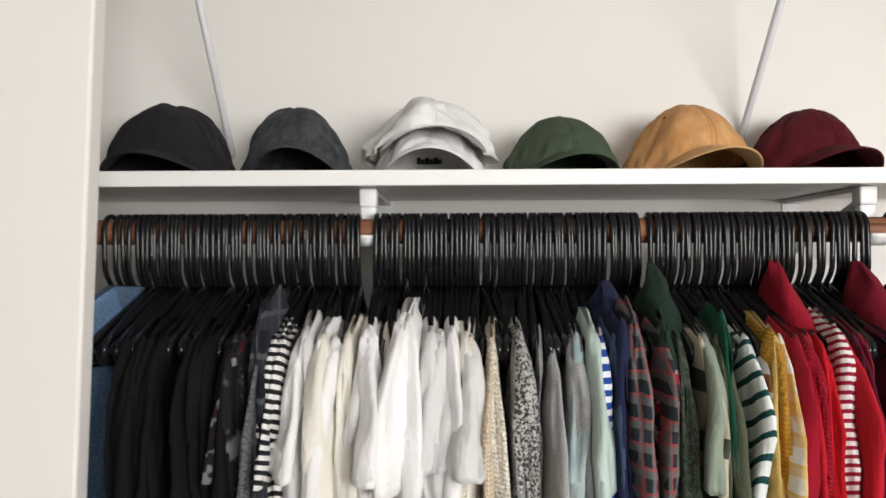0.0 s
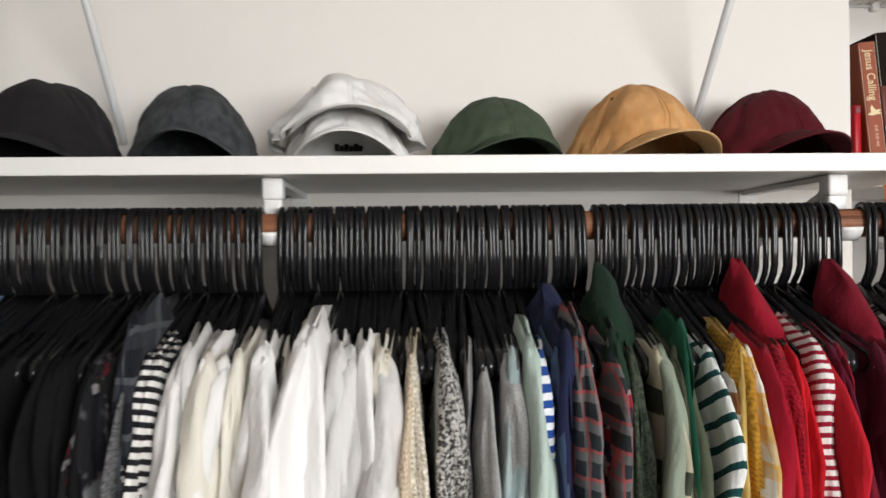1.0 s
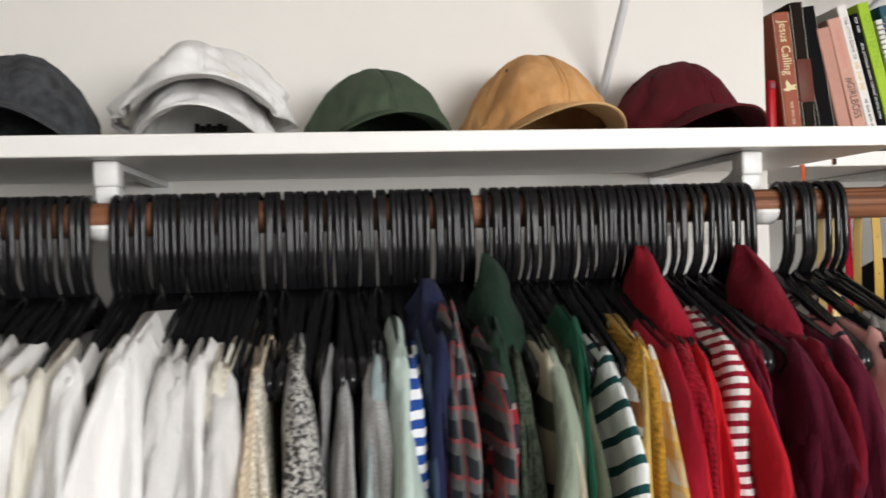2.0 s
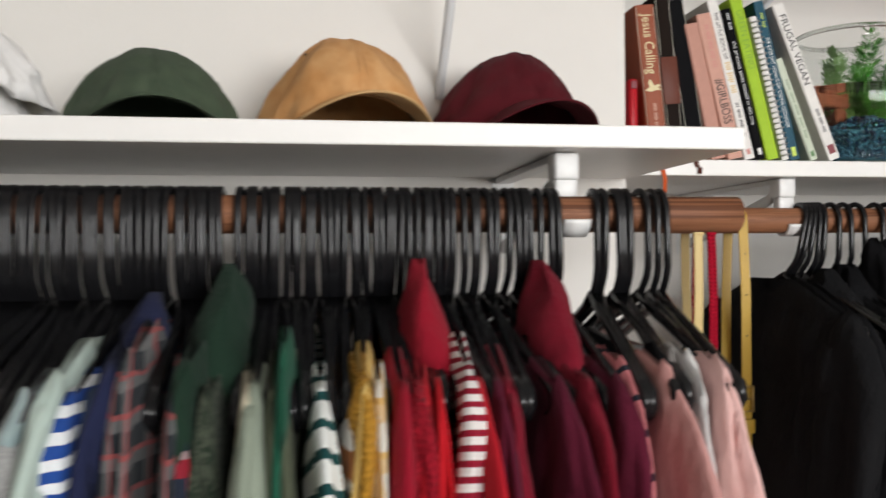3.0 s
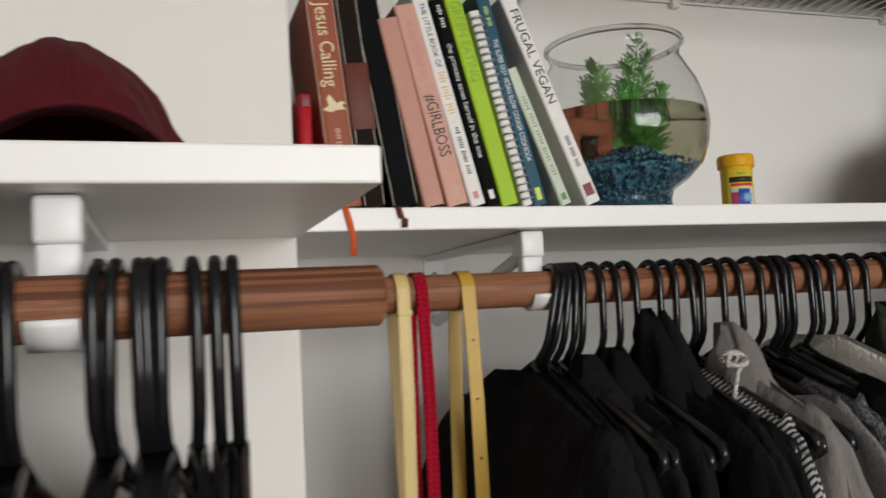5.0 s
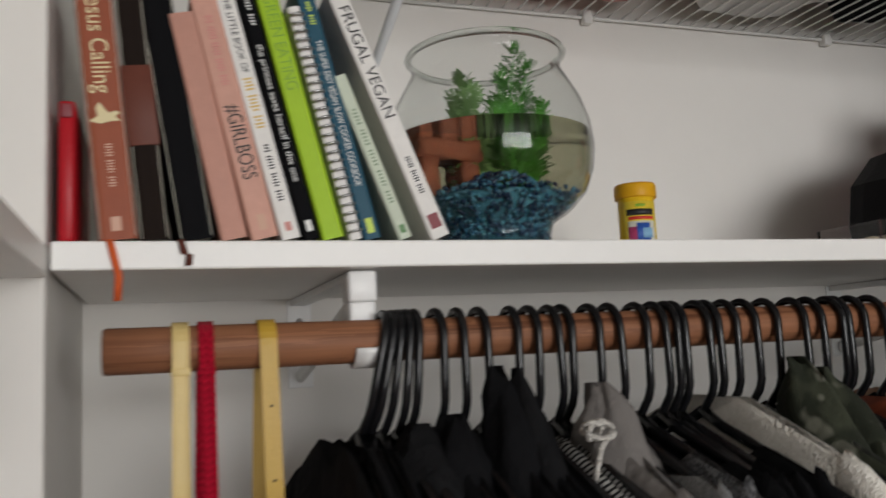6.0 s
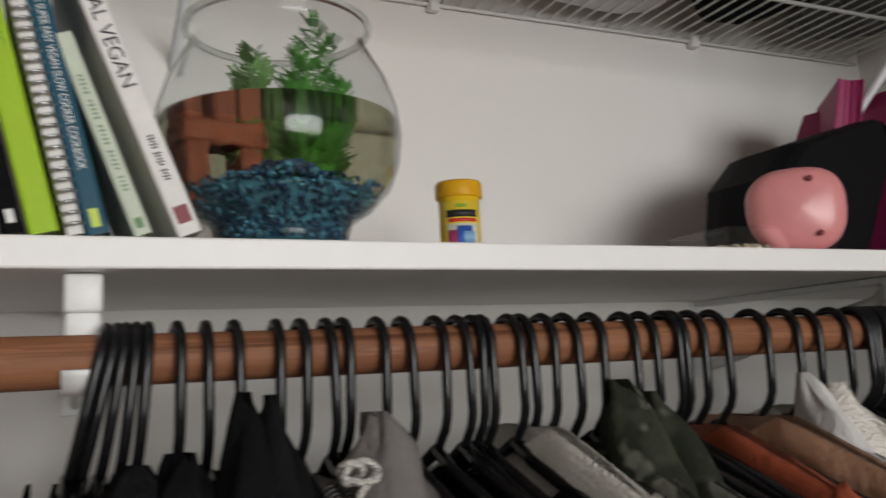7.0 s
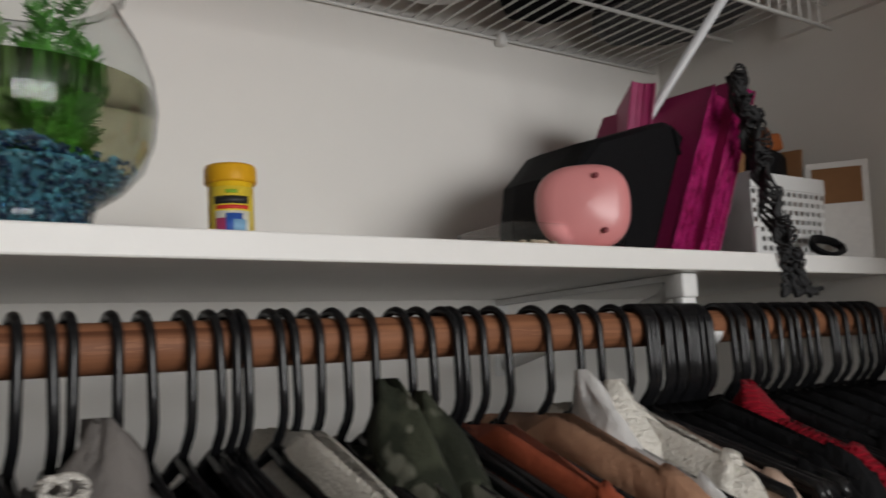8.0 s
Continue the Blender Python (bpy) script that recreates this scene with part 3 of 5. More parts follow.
garment(-0.174, PALEGREY, "pale grey cotton shirt between white ones", "shirt", T=0.0165, sleeve='long', raised=0.01)
garment(-0.16, WHITE, "white cotton shirt hanging in soft folds", "shirt", T=0.0135, sleeve='short', raised=-0.004)
garment(-0.145, OFFWHITE, "off-white cotton blouse hanging in soft folds", "blouse", T=0.018, sleeve='long', raised=0.004)
garment(-0.135, WHITE, "white cotton shirt hanging in soft folds", "shirt", T=0.015, sleeve='none', raised=0.01)
garment(-0.119, WHITE, "white cotton shirt hanging in soft folds", "shirt", T=0.0165, sleeve='short', raised=-0.004)
garment(-0.106, OFFWHITE, "off-white cotton blouse hanging in soft folds", "blouse", T=0.0135, sleeve='long', raised=0.004)
garment(-0.098, WHITE, "white cotton shirt hanging in soft folds", "shirt", T=0.018, sleeve='short', raised=0.01)
garment(-0.083, WHITE, "white cotton shirt hanging in soft folds", "shirt", T=0.015, sleeve='long', raised=-0.004)
garment(-0.07, OFFWHITE, "off-white cotton blouse hanging in soft folds", "blouse", T=0.0165, sleeve='none', raised=0.004)
garment(-0.057, WHITE, "white cotton shirt hanging in soft folds", "shirt", T=0.0135, sleeve='short', raised=0.01)
garment(-0.041, WHITE, "white cotton shirt hanging in soft folds", "shirt", T=0.018, sleeve='long', raised=0.026)
garment(-0.028, WHITE, "white cotton shirt hanging in soft folds", "shirt", T=0.015, sleeve='short', raised=0.026)
garment(-0.016, PALEGREY, "pale grey cotton shirt between white ones", "shirt", T=0.0165, sleeve='long', raised=0.01)
garment(-0.003, WHITE, "white cotton shirt hanging in soft folds", "shirt", T=0.0135, sleeve='none', raised=-0.004)
garment(0.006, PALEGREY, "pale grey cotton shirt between white ones", "shirt", T=0.018, sleeve='short', raised=0.004)
garment(0.018, WHITE, "white cotton shirt hanging in soft folds", "shirt", T=0.015, sleeve='long', raised=0.01)
garment(0.031, PALEGREY, "pale grey cotton shirt between white ones", "shirt", T=0.0165, sleeve='short', raised=-0.004)
garment(0.041, OFFWHITE, "off-white cotton blouse hanging in soft folds", "blouse", T=0.0135, sleeve='long', raised=0.004)
garment(0.054, CREAMKNIT, "cream ribbed knit sweater", "sweater", T=0.012)
garment(0.069, LACE, "cream open-work lace knit sweater", "sweater", T=0.011)
garment(0.081, BEIGE, "beige ribbed knit sweater", "sweater", T=0.009)
garment(0.097, SPECKLE, "black and white speckled chunky sweater", "sweater", T=0.014, raised=0.006)
garment(0.109, GREY, "grey cotton T-shirt on a black hanger", "T-shirt", T=0.008, sleeve='none')
garment(0.121, GREY, "grey cotton T-shirt on a black hanger", "T-shirt", T=0.009, sleeve='none', raised=-0.01)
garment(0.135, LIGHTGREY, "light grey cotton T-shirt", "T-shirt", T=0.009, sleeve='short', raised=-0.02)
garment(0.142, GREY, "grey cotton shirt on a black hanger", "shirt", T=0.008, sleeve='none')
garment(0.16, LIGHTGREY, "light grey T-shirt with a loose short sleeve", "T-shirt", T=0.013, sleeve='short', raised=-0.008)
garment(0.177, DARKGREY, "dark grey marl sweatshirt", "sweatshirt", T=0.011)
garment(0.187, DYED, "blue-grey dyed T-shirt on a black hanger", "T-shirt", T=0.01, sleeve='short')
garment(0.2, MINT, "pale mint T-shirt with a loose short sleeve", "T-shirt", T=0.012, sleeve='short', raised=0.012)
garment(0.217, BLUESTRIPE, "blue and white striped long-sleeved shirt", "shirt", T=0.012)
garment(0.227, SLATE, "slate blue cotton sweatshirt", "sweatshirt", T=0.01)
garment(0.239, NAVY, "navy blue hoodie on a black hanger", "hoodie", T=0.014, hood=0.058, raised=0.02)
garment(0.257, REDPLAID, "grey, white and red plaid flannel shirt", "shirt", T=0.012, raised=0.028)
garment(0.272, REDPLAID, "grey and red plaid flannel shirt", "shirt", T=0.01, raised=0.01)
garment(0.285, NAVYPLAID, "navy and red plaid flannel shirt", "shirt", T=0.011)
garment(0.301, FOREST, "dark forest green hoodie", "hoodie", T=0.015, hood=0.084, hood_x=0.010, raised=0.02)
garment(0.316, MOSS, "fuzzy dark moss green sweater", "sweater", T=0.011)
garment(0.333, CREAMSTRIPE, "olive and cream striped shirt", "shirt", T=0.01)
garment(0.345, SAGE, "pale sage green T-shirt", "T-shirt", T=0.011, sleeve='short')
garment(0.355, OLIVE, "dark olive cotton top", "top", T=0.009)
garment(0.363, GREEN, "bottle green cotton top", "top", T=0.008, raised=0.03)
garment(0.374, OLIVE, "dark olive cotton shirt", "shirt", T=0.01)
garment(0.39, TEALSTRIPE, "white and dark green striped shirt", "shirt", T=0.012)
garment(0.403, RUSTSTRIPE, "rust, black and white striped top", "top", T=0.008, sleeve='none', raised=-0.02)
garment(0.414, MUSTARDKNIT, "mustard yellow cable knit sweater", "sweater", T=0.014, raised=0.008)
garment(0.432, MUSTARD, "soft yellow cotton shirt", "shirt", T=0.01, raised=0.006)
garment(0.445, YELLOWCHECK, "yellow and white checked shirt", "shirt", T=0.009)
garment(0.455, CRIMSON, "crimson red hoodie with a limp hood", "hoodie", T=0.012, hood=0.087, hood_x=0.028)
garment(0.466, REDKNIT, "deep red knitted sweater", "sweater", T=0.012)
garment(0.482, RED, "red cotton sweatshirt on a black hanger", "sweatshirt", T=0.01)
garment(0.492, SCARLET, "bright scarlet cotton top", "top", T=0.007)
garment(0.504, RED, "red cotton sweatshirt on a black hanger", "sweatshirt", T=0.01)
garment(0.517, REDSTRIPE, "red and white striped shirt", "shirt", T=0.012, raised=0.012)
garment(0.531, WINE, "dark wine cotton top", "top", T=0.01)
garment(0.546, BURGUNDY, "burgundy fleece hoodie on a black hanger", "hoodie", T=0.014, hood=0.085, hood_x=0.060)
garment(0.563, WINE, "dark wine cotton sweater", "sweater", T=0.012)
garment(0.59, BURGUNDY, "burgundy fleece sweatshirt on a black hanger", "sweatshirt", T=0.012)
garment(0.612, WINE, "dark wine cotton shirt", "shirt", T=0.01)
garment(0.63, CORALSTRIPE, "coral shirt with thin black stripes", "shirt", T=0.008, wid=0.215)
garment(0.65, MAUVE, "mauve cotton shirt on a black hanger", "shirt", T=0.008, wid=0.215, raised=-0.012)
garment(0.668, ROSE, "dusty rose cotton shirt", "shirt", T=0.01, wid=0.215, raised=-0.004)
garment(0.686, BLACK, "black cotton top on a black hanger", "top", T=0.007, wid=0.185)
garment(0.699, STONE, "stone grey cotton top", "top", T=0.008, wid=0.195)
garment(0.711, PALEGREY, "pale grey cotton top", "top", T=0.009, wid=0.205)
garment(0.736, PINK, "pale pink satin blouse at the rod's end", "blouse", T=0.011, wid=0.215)

# clothes on the alcove's rod
garment(1.082, BLACK_WOOL, "black fleece jacket on a leaning hanger", "jacket", rod_at=ROD_2, T=0.024, lean=5, raised=0.004)
garment(1.108, BLACK, "black knitted cardigan on a black hanger", "cardigan", rod_at=ROD_2, T=0.018, lean=4)
garment(1.134, BLACK_WOOL, "black wool coat on a black hanger", "coat", rod_at=ROD_2, T=0.018, lean=2, raised=-0.006, hood=0.060)
garment(1.162, BLACK, "black cotton jacket on a black hanger", "jacket", rod_at=ROD_2, T=0.016, raised=-0.004, hood=0.066)
garment(1.202, BLACK, "black hooded jacket with a pointed hood", "jacket", rod_at=ROD_2, T=0.012, hood=0.105, raised=0.004)
garment(1.223, BLACK_WOOL, "black fleece jacket with a raised collar", "jacket", rod_at=ROD_2, T=0.011, hood=0.102, raised=0.002)
garment(1.243, BLACK, "black sports jacket with white piping", "jacket", rod_at=ROD_2, T=0.012, raised=-0.006)
garment(1.268, ZEBRA, "black and white fine striped sweater", "sweater", rod_at=ROD_2, T=0.011, raised=-0.004)
garment(1.302, STONE, "stone grey long coat with a raised collar", "coat", rod_at=ROD_2, T=0.019, raised=0.004, hood=0.085)
garment(1.333, GREY, "thin grey cotton shirt", "shirt", rod_at=ROD_2, T=0.006, neck=0.13)
garment(1.353, DARKGREY, "dark grey sweatshirt on a black hanger", "sweatshirt", rod_at=ROD_2, T=0.010, neck=0.10)
garment(1.375, BLACK, "black cotton top on a black hanger", "top", rod_at=ROD_2, T=0.008, neck=0.11)
garment(1.393, BLACK, "thin black sweater on a black hanger", "sweater", rod_at=ROD_2, T=0.005, neck=0.13)
garment(1.409, BLACK, "black cotton jacket on a black hanger", "jacket", rod_at=ROD_2, T=0.008, neck=0.12)
garment(1.428, BLACK, "black cotton top on a black hanger", "top", rod_at=ROD_2, T=0.008, neck=0.10)
garment(1.457, SHERPA, "cream fluffy knitted cardigan", "cardigan", rod_at=ROD_2, T=0.018, neck=0.045, raised=0.020)
garment(1.48, BLACK, "black cotton shirt on a black hanger", "shirt", rod_at=ROD_2, T=0.009, neck=0.09)
garment(1.490, OLIVE, "olive green cotton jacket", "jacket", rod_at=ROD_2, T=0.018, raised=-0.008)
garment(1.520, CAMO, "green camouflage hooded jacket", "jacket", rod_at=ROD_2, T=0.015, hood=0.098, hood_x=0.008, raised=0.004)
garment(1.556, CAMO, "green camouflage shirt on a black hanger", "shirt", rod_at=ROD_2, T=0.014, hood=0.086, raised=0.0)
garment(1.590, MOSS, "dark moss green sweater", "sweater", rod_at=ROD_2, T=0.016, raised=-0.018)
garment(1.612, PALEGREY, "light grey sweatshirt on a black hanger", "sweatshirt", rod_at=ROD_2, T=0.011, raised=-0.022)
garment(1.642, RUST, "rust orange cotton sweater", "sweater", rod_at=ROD_2, T=0.021, raised=0.010)
garment(1.710, TAN, "tan suede jacket on a black hanger", "jacket", rod_at=ROD_2, T=0.031, raised=0.014)
garment(1.742, PALEGREY, "pale grey jacket with a soft raised collar", "jacket", rod_at=ROD_2, T=0.009, raised=0.004, hood=0.094)
garment(1.792, SHERPA, "cream fluffy sherpa jacket", "jacket", rod_at=ROD_2, T=0.026, raised=0.018, hood=0.082)
garment(1.846, SAND, "sand coloured cotton jacket", "jacket", rod_at=ROD_2, T=0.026, raised=-0.004)
garment(1.876, ROSE, "dusty pink cotton shirt", "shirt", rod_at=ROD_2, T=0.010, raised=-0.03)
garment(1.893, BLACK, "black cotton dress on a black hanger", "dress", rod_at=ROD_2, T=0.011)
garment(1.915, BLACK, "black cotton dress on a black hanger", "dress", rod_at=ROD_2, T=0.011)
garment(1.99, REDKNIT, "deep red knitted dress", "dress", rod_at=ROD_2, T=0.018, raised=0.004, hood=0.070)
garment(1.945, BLACK_WOOL, "black coat in the dark end of the alcove", "coat", rod_at=ROD_2, T=0.020, raised=0.008)
garment(2.03, BLACK_WOOL, "black coat in the dark end of the alcove", "coat", rod_at=ROD_2, T=0.020, raised=0.008)
garment(2.07, BLACK_WOOL, "black coat in the dark end of the alcove", "coat", rod_at=ROD_2, T=0.020, raised=0.008)
garment(2.12, BLACK_WOOL, "black coat in the dark end of the alcove", "coat", rod_at=ROD_2, T=0.020, raised=0.008)
garment(2.17, BLACK_WOOL, "black coat in the dark end of the alcove", "coat", rod_at=ROD_2, T=0.020, raised=0.008)
garment(2.22, BLACK_WOOL, "black coat in the dark end of the alcove", "coat", rod_at=ROD_2, T=0.020, raised=0.008)
garment(2.28, BLACK_WOOL, "black coat in the dark end of the alcove", "coat", rod_at=ROD_2, T=0.020, raised=0.008)
garment(2.34, BLACK_WOOL, "black coat in the dark end of the alcove", "coat", rod_at=ROD_2, T=0.020, raised=0.008)


# ---- caps on the shelf ----


def rise(a):
    """How far the rim is lifted over the bill, 0 to 1, round the crown."""
    return max(0.0, 1 - (math.cos(a) / 0.80) ** 2) if math.sin(a) < 0 else 0.0


# the crown's outline: radius and height, from rim to top
CROWN = [(1.0, 0.0), (0.96, 0.16), (0.89, 0.33), (0.80, 0.50), (0.68, 0.67), (0.53, 0.82), (0.35, 0.93), (0.17, 0.985), (0.0, 1.0)]


def crown_point(a, v, w, d, hgt, arch, seed, soft):
    """A point of the soft crown: a is the angle round it, v runs from rim to top."""
    z0, k = arch * rise(a), min(int(v * 8), 7)
    f = v * 8 - k
    r, hz = (CROWN[k][q] + (CROWN[k + 1][q] - CROWN[k][q]) * f for q in (0, 1))
    ca, sa = math.cos(a), math.sin(a)
    seam = 1 - 0.030 * abs(math.cos(3 * (a - math.pi / 2))) ** 30
    dent = 1 + soft * 0.14 * noise.noise((ca * 1.6 + seed, sa * 1.6, v * 2 + seed)) * (0.3 + v) + soft * 0.05 * noise.noise((ca * 5 + seed, sa * 5, v * 6))
    dent += soft * 0.022 * abs(noise.noise((ca * 9 + seed, sa * 9, v * 4 + seed)))
    rr = max(r * seam * dent, 0.02 if v == 1 else 0.0)
    z = z0 + (hgt - z0) * hz * (1 + 0.10 * soft * noise.noise((ca * 1.3 + seed * 2, sa * 1.3, seed)) * hz * r * 2)
    return (w * rr * ca, d * rr * sa, z)


def cap_dome(w, d, hgt, arch, seed, soft):
    """Six-panel soft crown; the rim rises in an arch over the bill."""
    bm, M = bmesh.new(), 90
    loft(bm, [[crown_point(2 * math.pi * k / M, i / 20, w, d, hgt, arch, seed, soft) for k in range(M)] for i in range(21)], cap=False)
    bm.verts.ensure_lookup_table()
    bm.faces.new([v for v in bm.verts][-M:])
    return bm


def seam_mesh(k, w, d, hgt, arch, seed, soft):
    """A stitched seam between two panels of the crown."""
    a = math.pi / 2 + k * math.pi / 3
    bm = bmesh.new()
    for da in (-0.035, 0.035):
        tube(bm, [Vector(crown_point(a + da, v / 24, w, d, hgt, arch, seed, soft)) * 1.0015 for v in range(1, 23)], 0.0008, 4)
    return bm


def cap_bill(w, d, arch, reach, thick):
    """The arched bill in front of the crown, with thickness."""
    bm, N, L = bmesh.new(), 24, 8
    rows = {}
    for side in (0, 1):
        for j in range(L + 1):
            for i in range(N + 1):
                a = radians(-143 + 106 * i / N)
                u = j / L
                c, s = math.cos(a), math.sin(a)
                front = max(0.0, -s)
                x = w * c * (1 + 0.02 * u) * 0.985
                y = d * s * 0.985 - reach * u * rise(a) ** 0.5
                z = arch * rise(a) + 0.004 - 0.012 * u * rise(a) - thick * side * (1 if 0 < u < 1 else 0.8)
                z = max(z, 0.0006 + thick * (1 - side))
                rows[side, j, i] = bm.verts.new((x, y, z))
    for side in (0, 1):
        for j in range(L):
            for i in range(N):
                q = [rows[side, j, i], rows[side, j, i + 1], rows[side, j + 1, i + 1], rows[side, j + 1, i]]
                bm.faces.new(q if side else q[::-1])
    for i in range(N):
        for j in (0, L):
            bm.faces.new((rows[0, j, i], rows[0, j, i + 1], rows[1, j, i + 1], rows[1, j, i]))
    for j in range(L):
        for i in (0, N):
            bm.faces.new((rows[0, j, i], rows[0, j + 1, i], rows[1, j + 1, i], rows[1, j, i]))
    return bm


def stitch_mesh(w, d, arch, reach, u, seed):
    bm = bmesh.new()
    pts = []
    for i in range(25):
        a = radians(-132 + 84 * i / 24)
        front = max(0.0, -math.sin(a))
        pts.append((w * math.cos(a) * (1 + 0.02 * u) * 0.985, d * math.sin(a) * 0.985 - reach * u * rise(a) ** 0.5, arch * rise(a) + 0.0042 - 0.012 * u * rise(a)))
    return tube(bm, pts, 0.0007, 4)


def cap(x, y, z, turn, w, d, hgt, material, lining, label, arch=0.05, reach=0.058, tip=0.0, seed=0.0, bill=None, soft=1.5):
    c = thing("baseball_cap", pose(x, y, z, tip, 0, turn), label, "cap", "caps on the shelf")
    crown = part("crown", cap_dome(w, d, hgt, arch, seed, soft), material, c)
    for k in range(6):
        part("seam", seam_mesh(k, w, d, hgt, arch, seed, soft), material, crown)
    sol = crown.modifiers.new("cloth", "SOLIDIFY")
    sol.thickness, sol.offset = 0.002, -1
    b = part("bill", cap_bill(w * 0.98, d, arch, reach, 0.003), bill or material, c)
    for u in (0.3, 0.55, 0.8):
        part("stitching", stitch_mesh(w * 0.98, d, arch, reach, u, seed), material, b)
    bm = bmesh.new()
    lathe(bm, [(0.0004, 0.0022), (0.004, 0.0018), (0.0062, 0.0), (0.006, -0.003)], 12)
    part("button", bm, material, c, m=pose(0, 0, hgt * 1.0 - 0.0005))
    for k in (0, 1, 2, 3, 5):
        a = radians(30 + 60 * k)
        bm = bmesh.new()
        bmesh.ops.create_cone(bm, cap_ends=True, segments=8, radius1=0.0028, radius2=0.0016, depth=0.002)
        rr = 0.545
        part("eyelet", bm, lining, c, m=pose(w * rr * math.cos(a), d * rr * math.sin(a), hgt * 0.80, 0, 50, math.degrees(a)))
    bm = bmesh.new()
    rings = []
    for k in range(33):
        a = radians(-20 - 320 * k / 32 + 180 + 70)
        rings.append([(0.93 * w * math.cos(a), 0.93 * d * math.sin(a), 0.004 + arch * rise(a)), (0.83 * w * math.cos(a), 0.83 * d * math.sin(a), 0.026 + arch * rise(a) * 0.8)])
    loft(bm, rings, closed=False, cap=False)
    part("sweatband", bm, lining, c)
    return c


CAP_BLACK = plain("black_cap_twill", (0.018, 0.017, 0.018), weave=1400, wrinkle=0.25)
CAP_GREY = heather("washed_charcoal_twill", (0.035, 0.038, 0.042), (0.085, 0.09, 0.095), 60, 0.35, 0.75, weave=1400, wrinkle=0.35)
CAP_WHITE = plain("white_cap_twill", (0.80, 0.79, 0.78), weave=1400, wrinkle=0.3, spread=0.04)
CAP_GREEN = heather("moss_green_twill", (0.050, 0.072, 0.046), (0.068, 0.090, 0.058), 50, 0.3, 0.7, weave=1400, wrinkle=0.3)
CAP_TAN = heather("washed_orange_twill", (0.53, 0.26, 0.095), (0.63, 0.36, 0.16), 40, 0.3, 0.7, weave=1400, wrinkle=0.35)
CAP_TAN_BILL = heather("pale_orange_twill", (0.56, 0.34, 0.15), (0.62, 0.40, 0.20), 60, 0.3, 0.7, weave=1400, wrinkle=0.2)
CAP_WINE = plain("maroon_twill", (0.085, 0.009, 0.014), weave=1400, wrinkle=0.3)
S1 = 1.7335
cap(-0.466, 1.420, S1, -3, 0.114, 0.104, 0.130, CAP_BLACK, DARK, "black cotton baseball cap resting on the white shelf", seed=1.2, arch=0.040)
cap(-0.246, 1.420, S1, 4, 0.098, 0.098, 0.124, CAP_GREY, DARK, "washed charcoal baseball cap with a curved bill", seed=4.0, arch=0.048, soft=1.4)
stack = cap(-0.020, 1.405, S1, 2, 0.100, 0.098, 0.092, CAP_WHITE, OFFWHITE, "white baseball cap at the bottom of a stack", seed=7.1, arch=0.044, soft=1.6)
for k in range(6):
    a = radians(104 - 5.6 * k)
    part("print", boxed(-0.0035, -0.0008, -0.006, 0.0035, 0.0008, 0.006 - 0.003 * (k % 2), 0.0003), DARK, stack, m=pose(0.076 * math.cos(a), 0.074 * math.sin(a), 0.040, -12, 0, math.degrees(a) - 90))
cap(-0.018, 1.402, S1 + 0.032, 6, 0.110, 0.104, 0.100, CAP_WHITE, OFFWHITE, "soft white baseball cap stacked on another white cap", seed=9.4, arch=0.034, tip=-4, soft=2.6)
cap(0.203, 1.425, S1, 10, 0.102, 0.098, 0.108, CAP_GREEN, DARK, "moss green baseball cap resting on the white shelf", seed=12.5, arch=0.036, reach=0.066)
cap(0.425, 1.440, S1, 10, 0.113, 0.104, 0.128, CAP_TAN, DARK, "faded orange baseball cap with a paler bill", seed=15.2, arch=0.044, reach=0.075, bill=CAP_TAN_BILL)
cap(0.637, 1.464, S1, 9, 0.106, 0.100, 0.124, CAP_WINE, DARK, "dark maroon baseball cap resting on the white shelf", seed=18.8, arch=0.046, reach=0.068)


# ---- books on the alcove's shelf ----
S2 = 1.738
PAGES = worn("page_edges", (0.72, 0.68, 0.58), 0.85, grain=500, spread=0.2, stretch=(8, 1, 0.3))


def cover(name, colour, rough=0.45, gloss=0.16):
    return worn(name, colour, rough, grain=120, spread=0.18, stain=14, bump=0.12, bscale=300, Specular_IOR_Level=gloss)


def ink(name, colour):
    return worn(name, colour, 0.55, spread=0.05, bump=0)


TERRA, ESPRESSO, BROWN, INKBLACK = cover("terracotta_leatherette", (0.30, 0.085, 0.045)), cover("espresso_leatherette", (0.016, 0.011, 0.009), 0.7, 0.05), cover("brown_leatherette", (0.13, 0.04, 0.026)), cover("black_cover", (0.006, 0.006, 0.007), 0.7, 0.05)
BLUSH, BLUSH2, PAPERWHITE, LIME = cover("blush_cover", (0.60, 0.33, 0.26)), cover("dusty_pink_cover", (0.52, 0.27, 0.21)), cover("white_cover", (0.78, 0.76, 0.73)), cover("lime_cover", (0.36, 0.56, 0.03))
TEAL, REDPLASTIC, PALEGREEN = cover("teal_blue_cover", (0.022, 0.085, 0.13)), cover("red_plastic", (0.42, 0.012, 0.02), 0.3), cover("pale_green_cover", (0.58, 0.64, 0.52))
INK_BLACK, INK_WHITE, INK_CREAM = ink("black_ink", (0.015, 0.015, 0.015)), ink("white_ink", (0.75, 0.75, 0.73)), ink("cream_ink", (0.72, 0.62, 0.36))
INK_YELLOW, INK_GREEN, INK_LIME, INK_PINK = ink("yellow_ink", (0.70, 0.50, 0.18)), ink("deep_lime_ink", (0.22, 0.40, 0.02)), ink("lime_ink", (0.55, 0.70, 0.10)), ink("pink_ink", (0.60, 0.25, 0.22))
INK_WINE, INK_PALE = ink("wine_ink", (0.22, 0.04, 0.05)), ink("pale_terracotta_ink", (0.60, 0.36, 0.26))


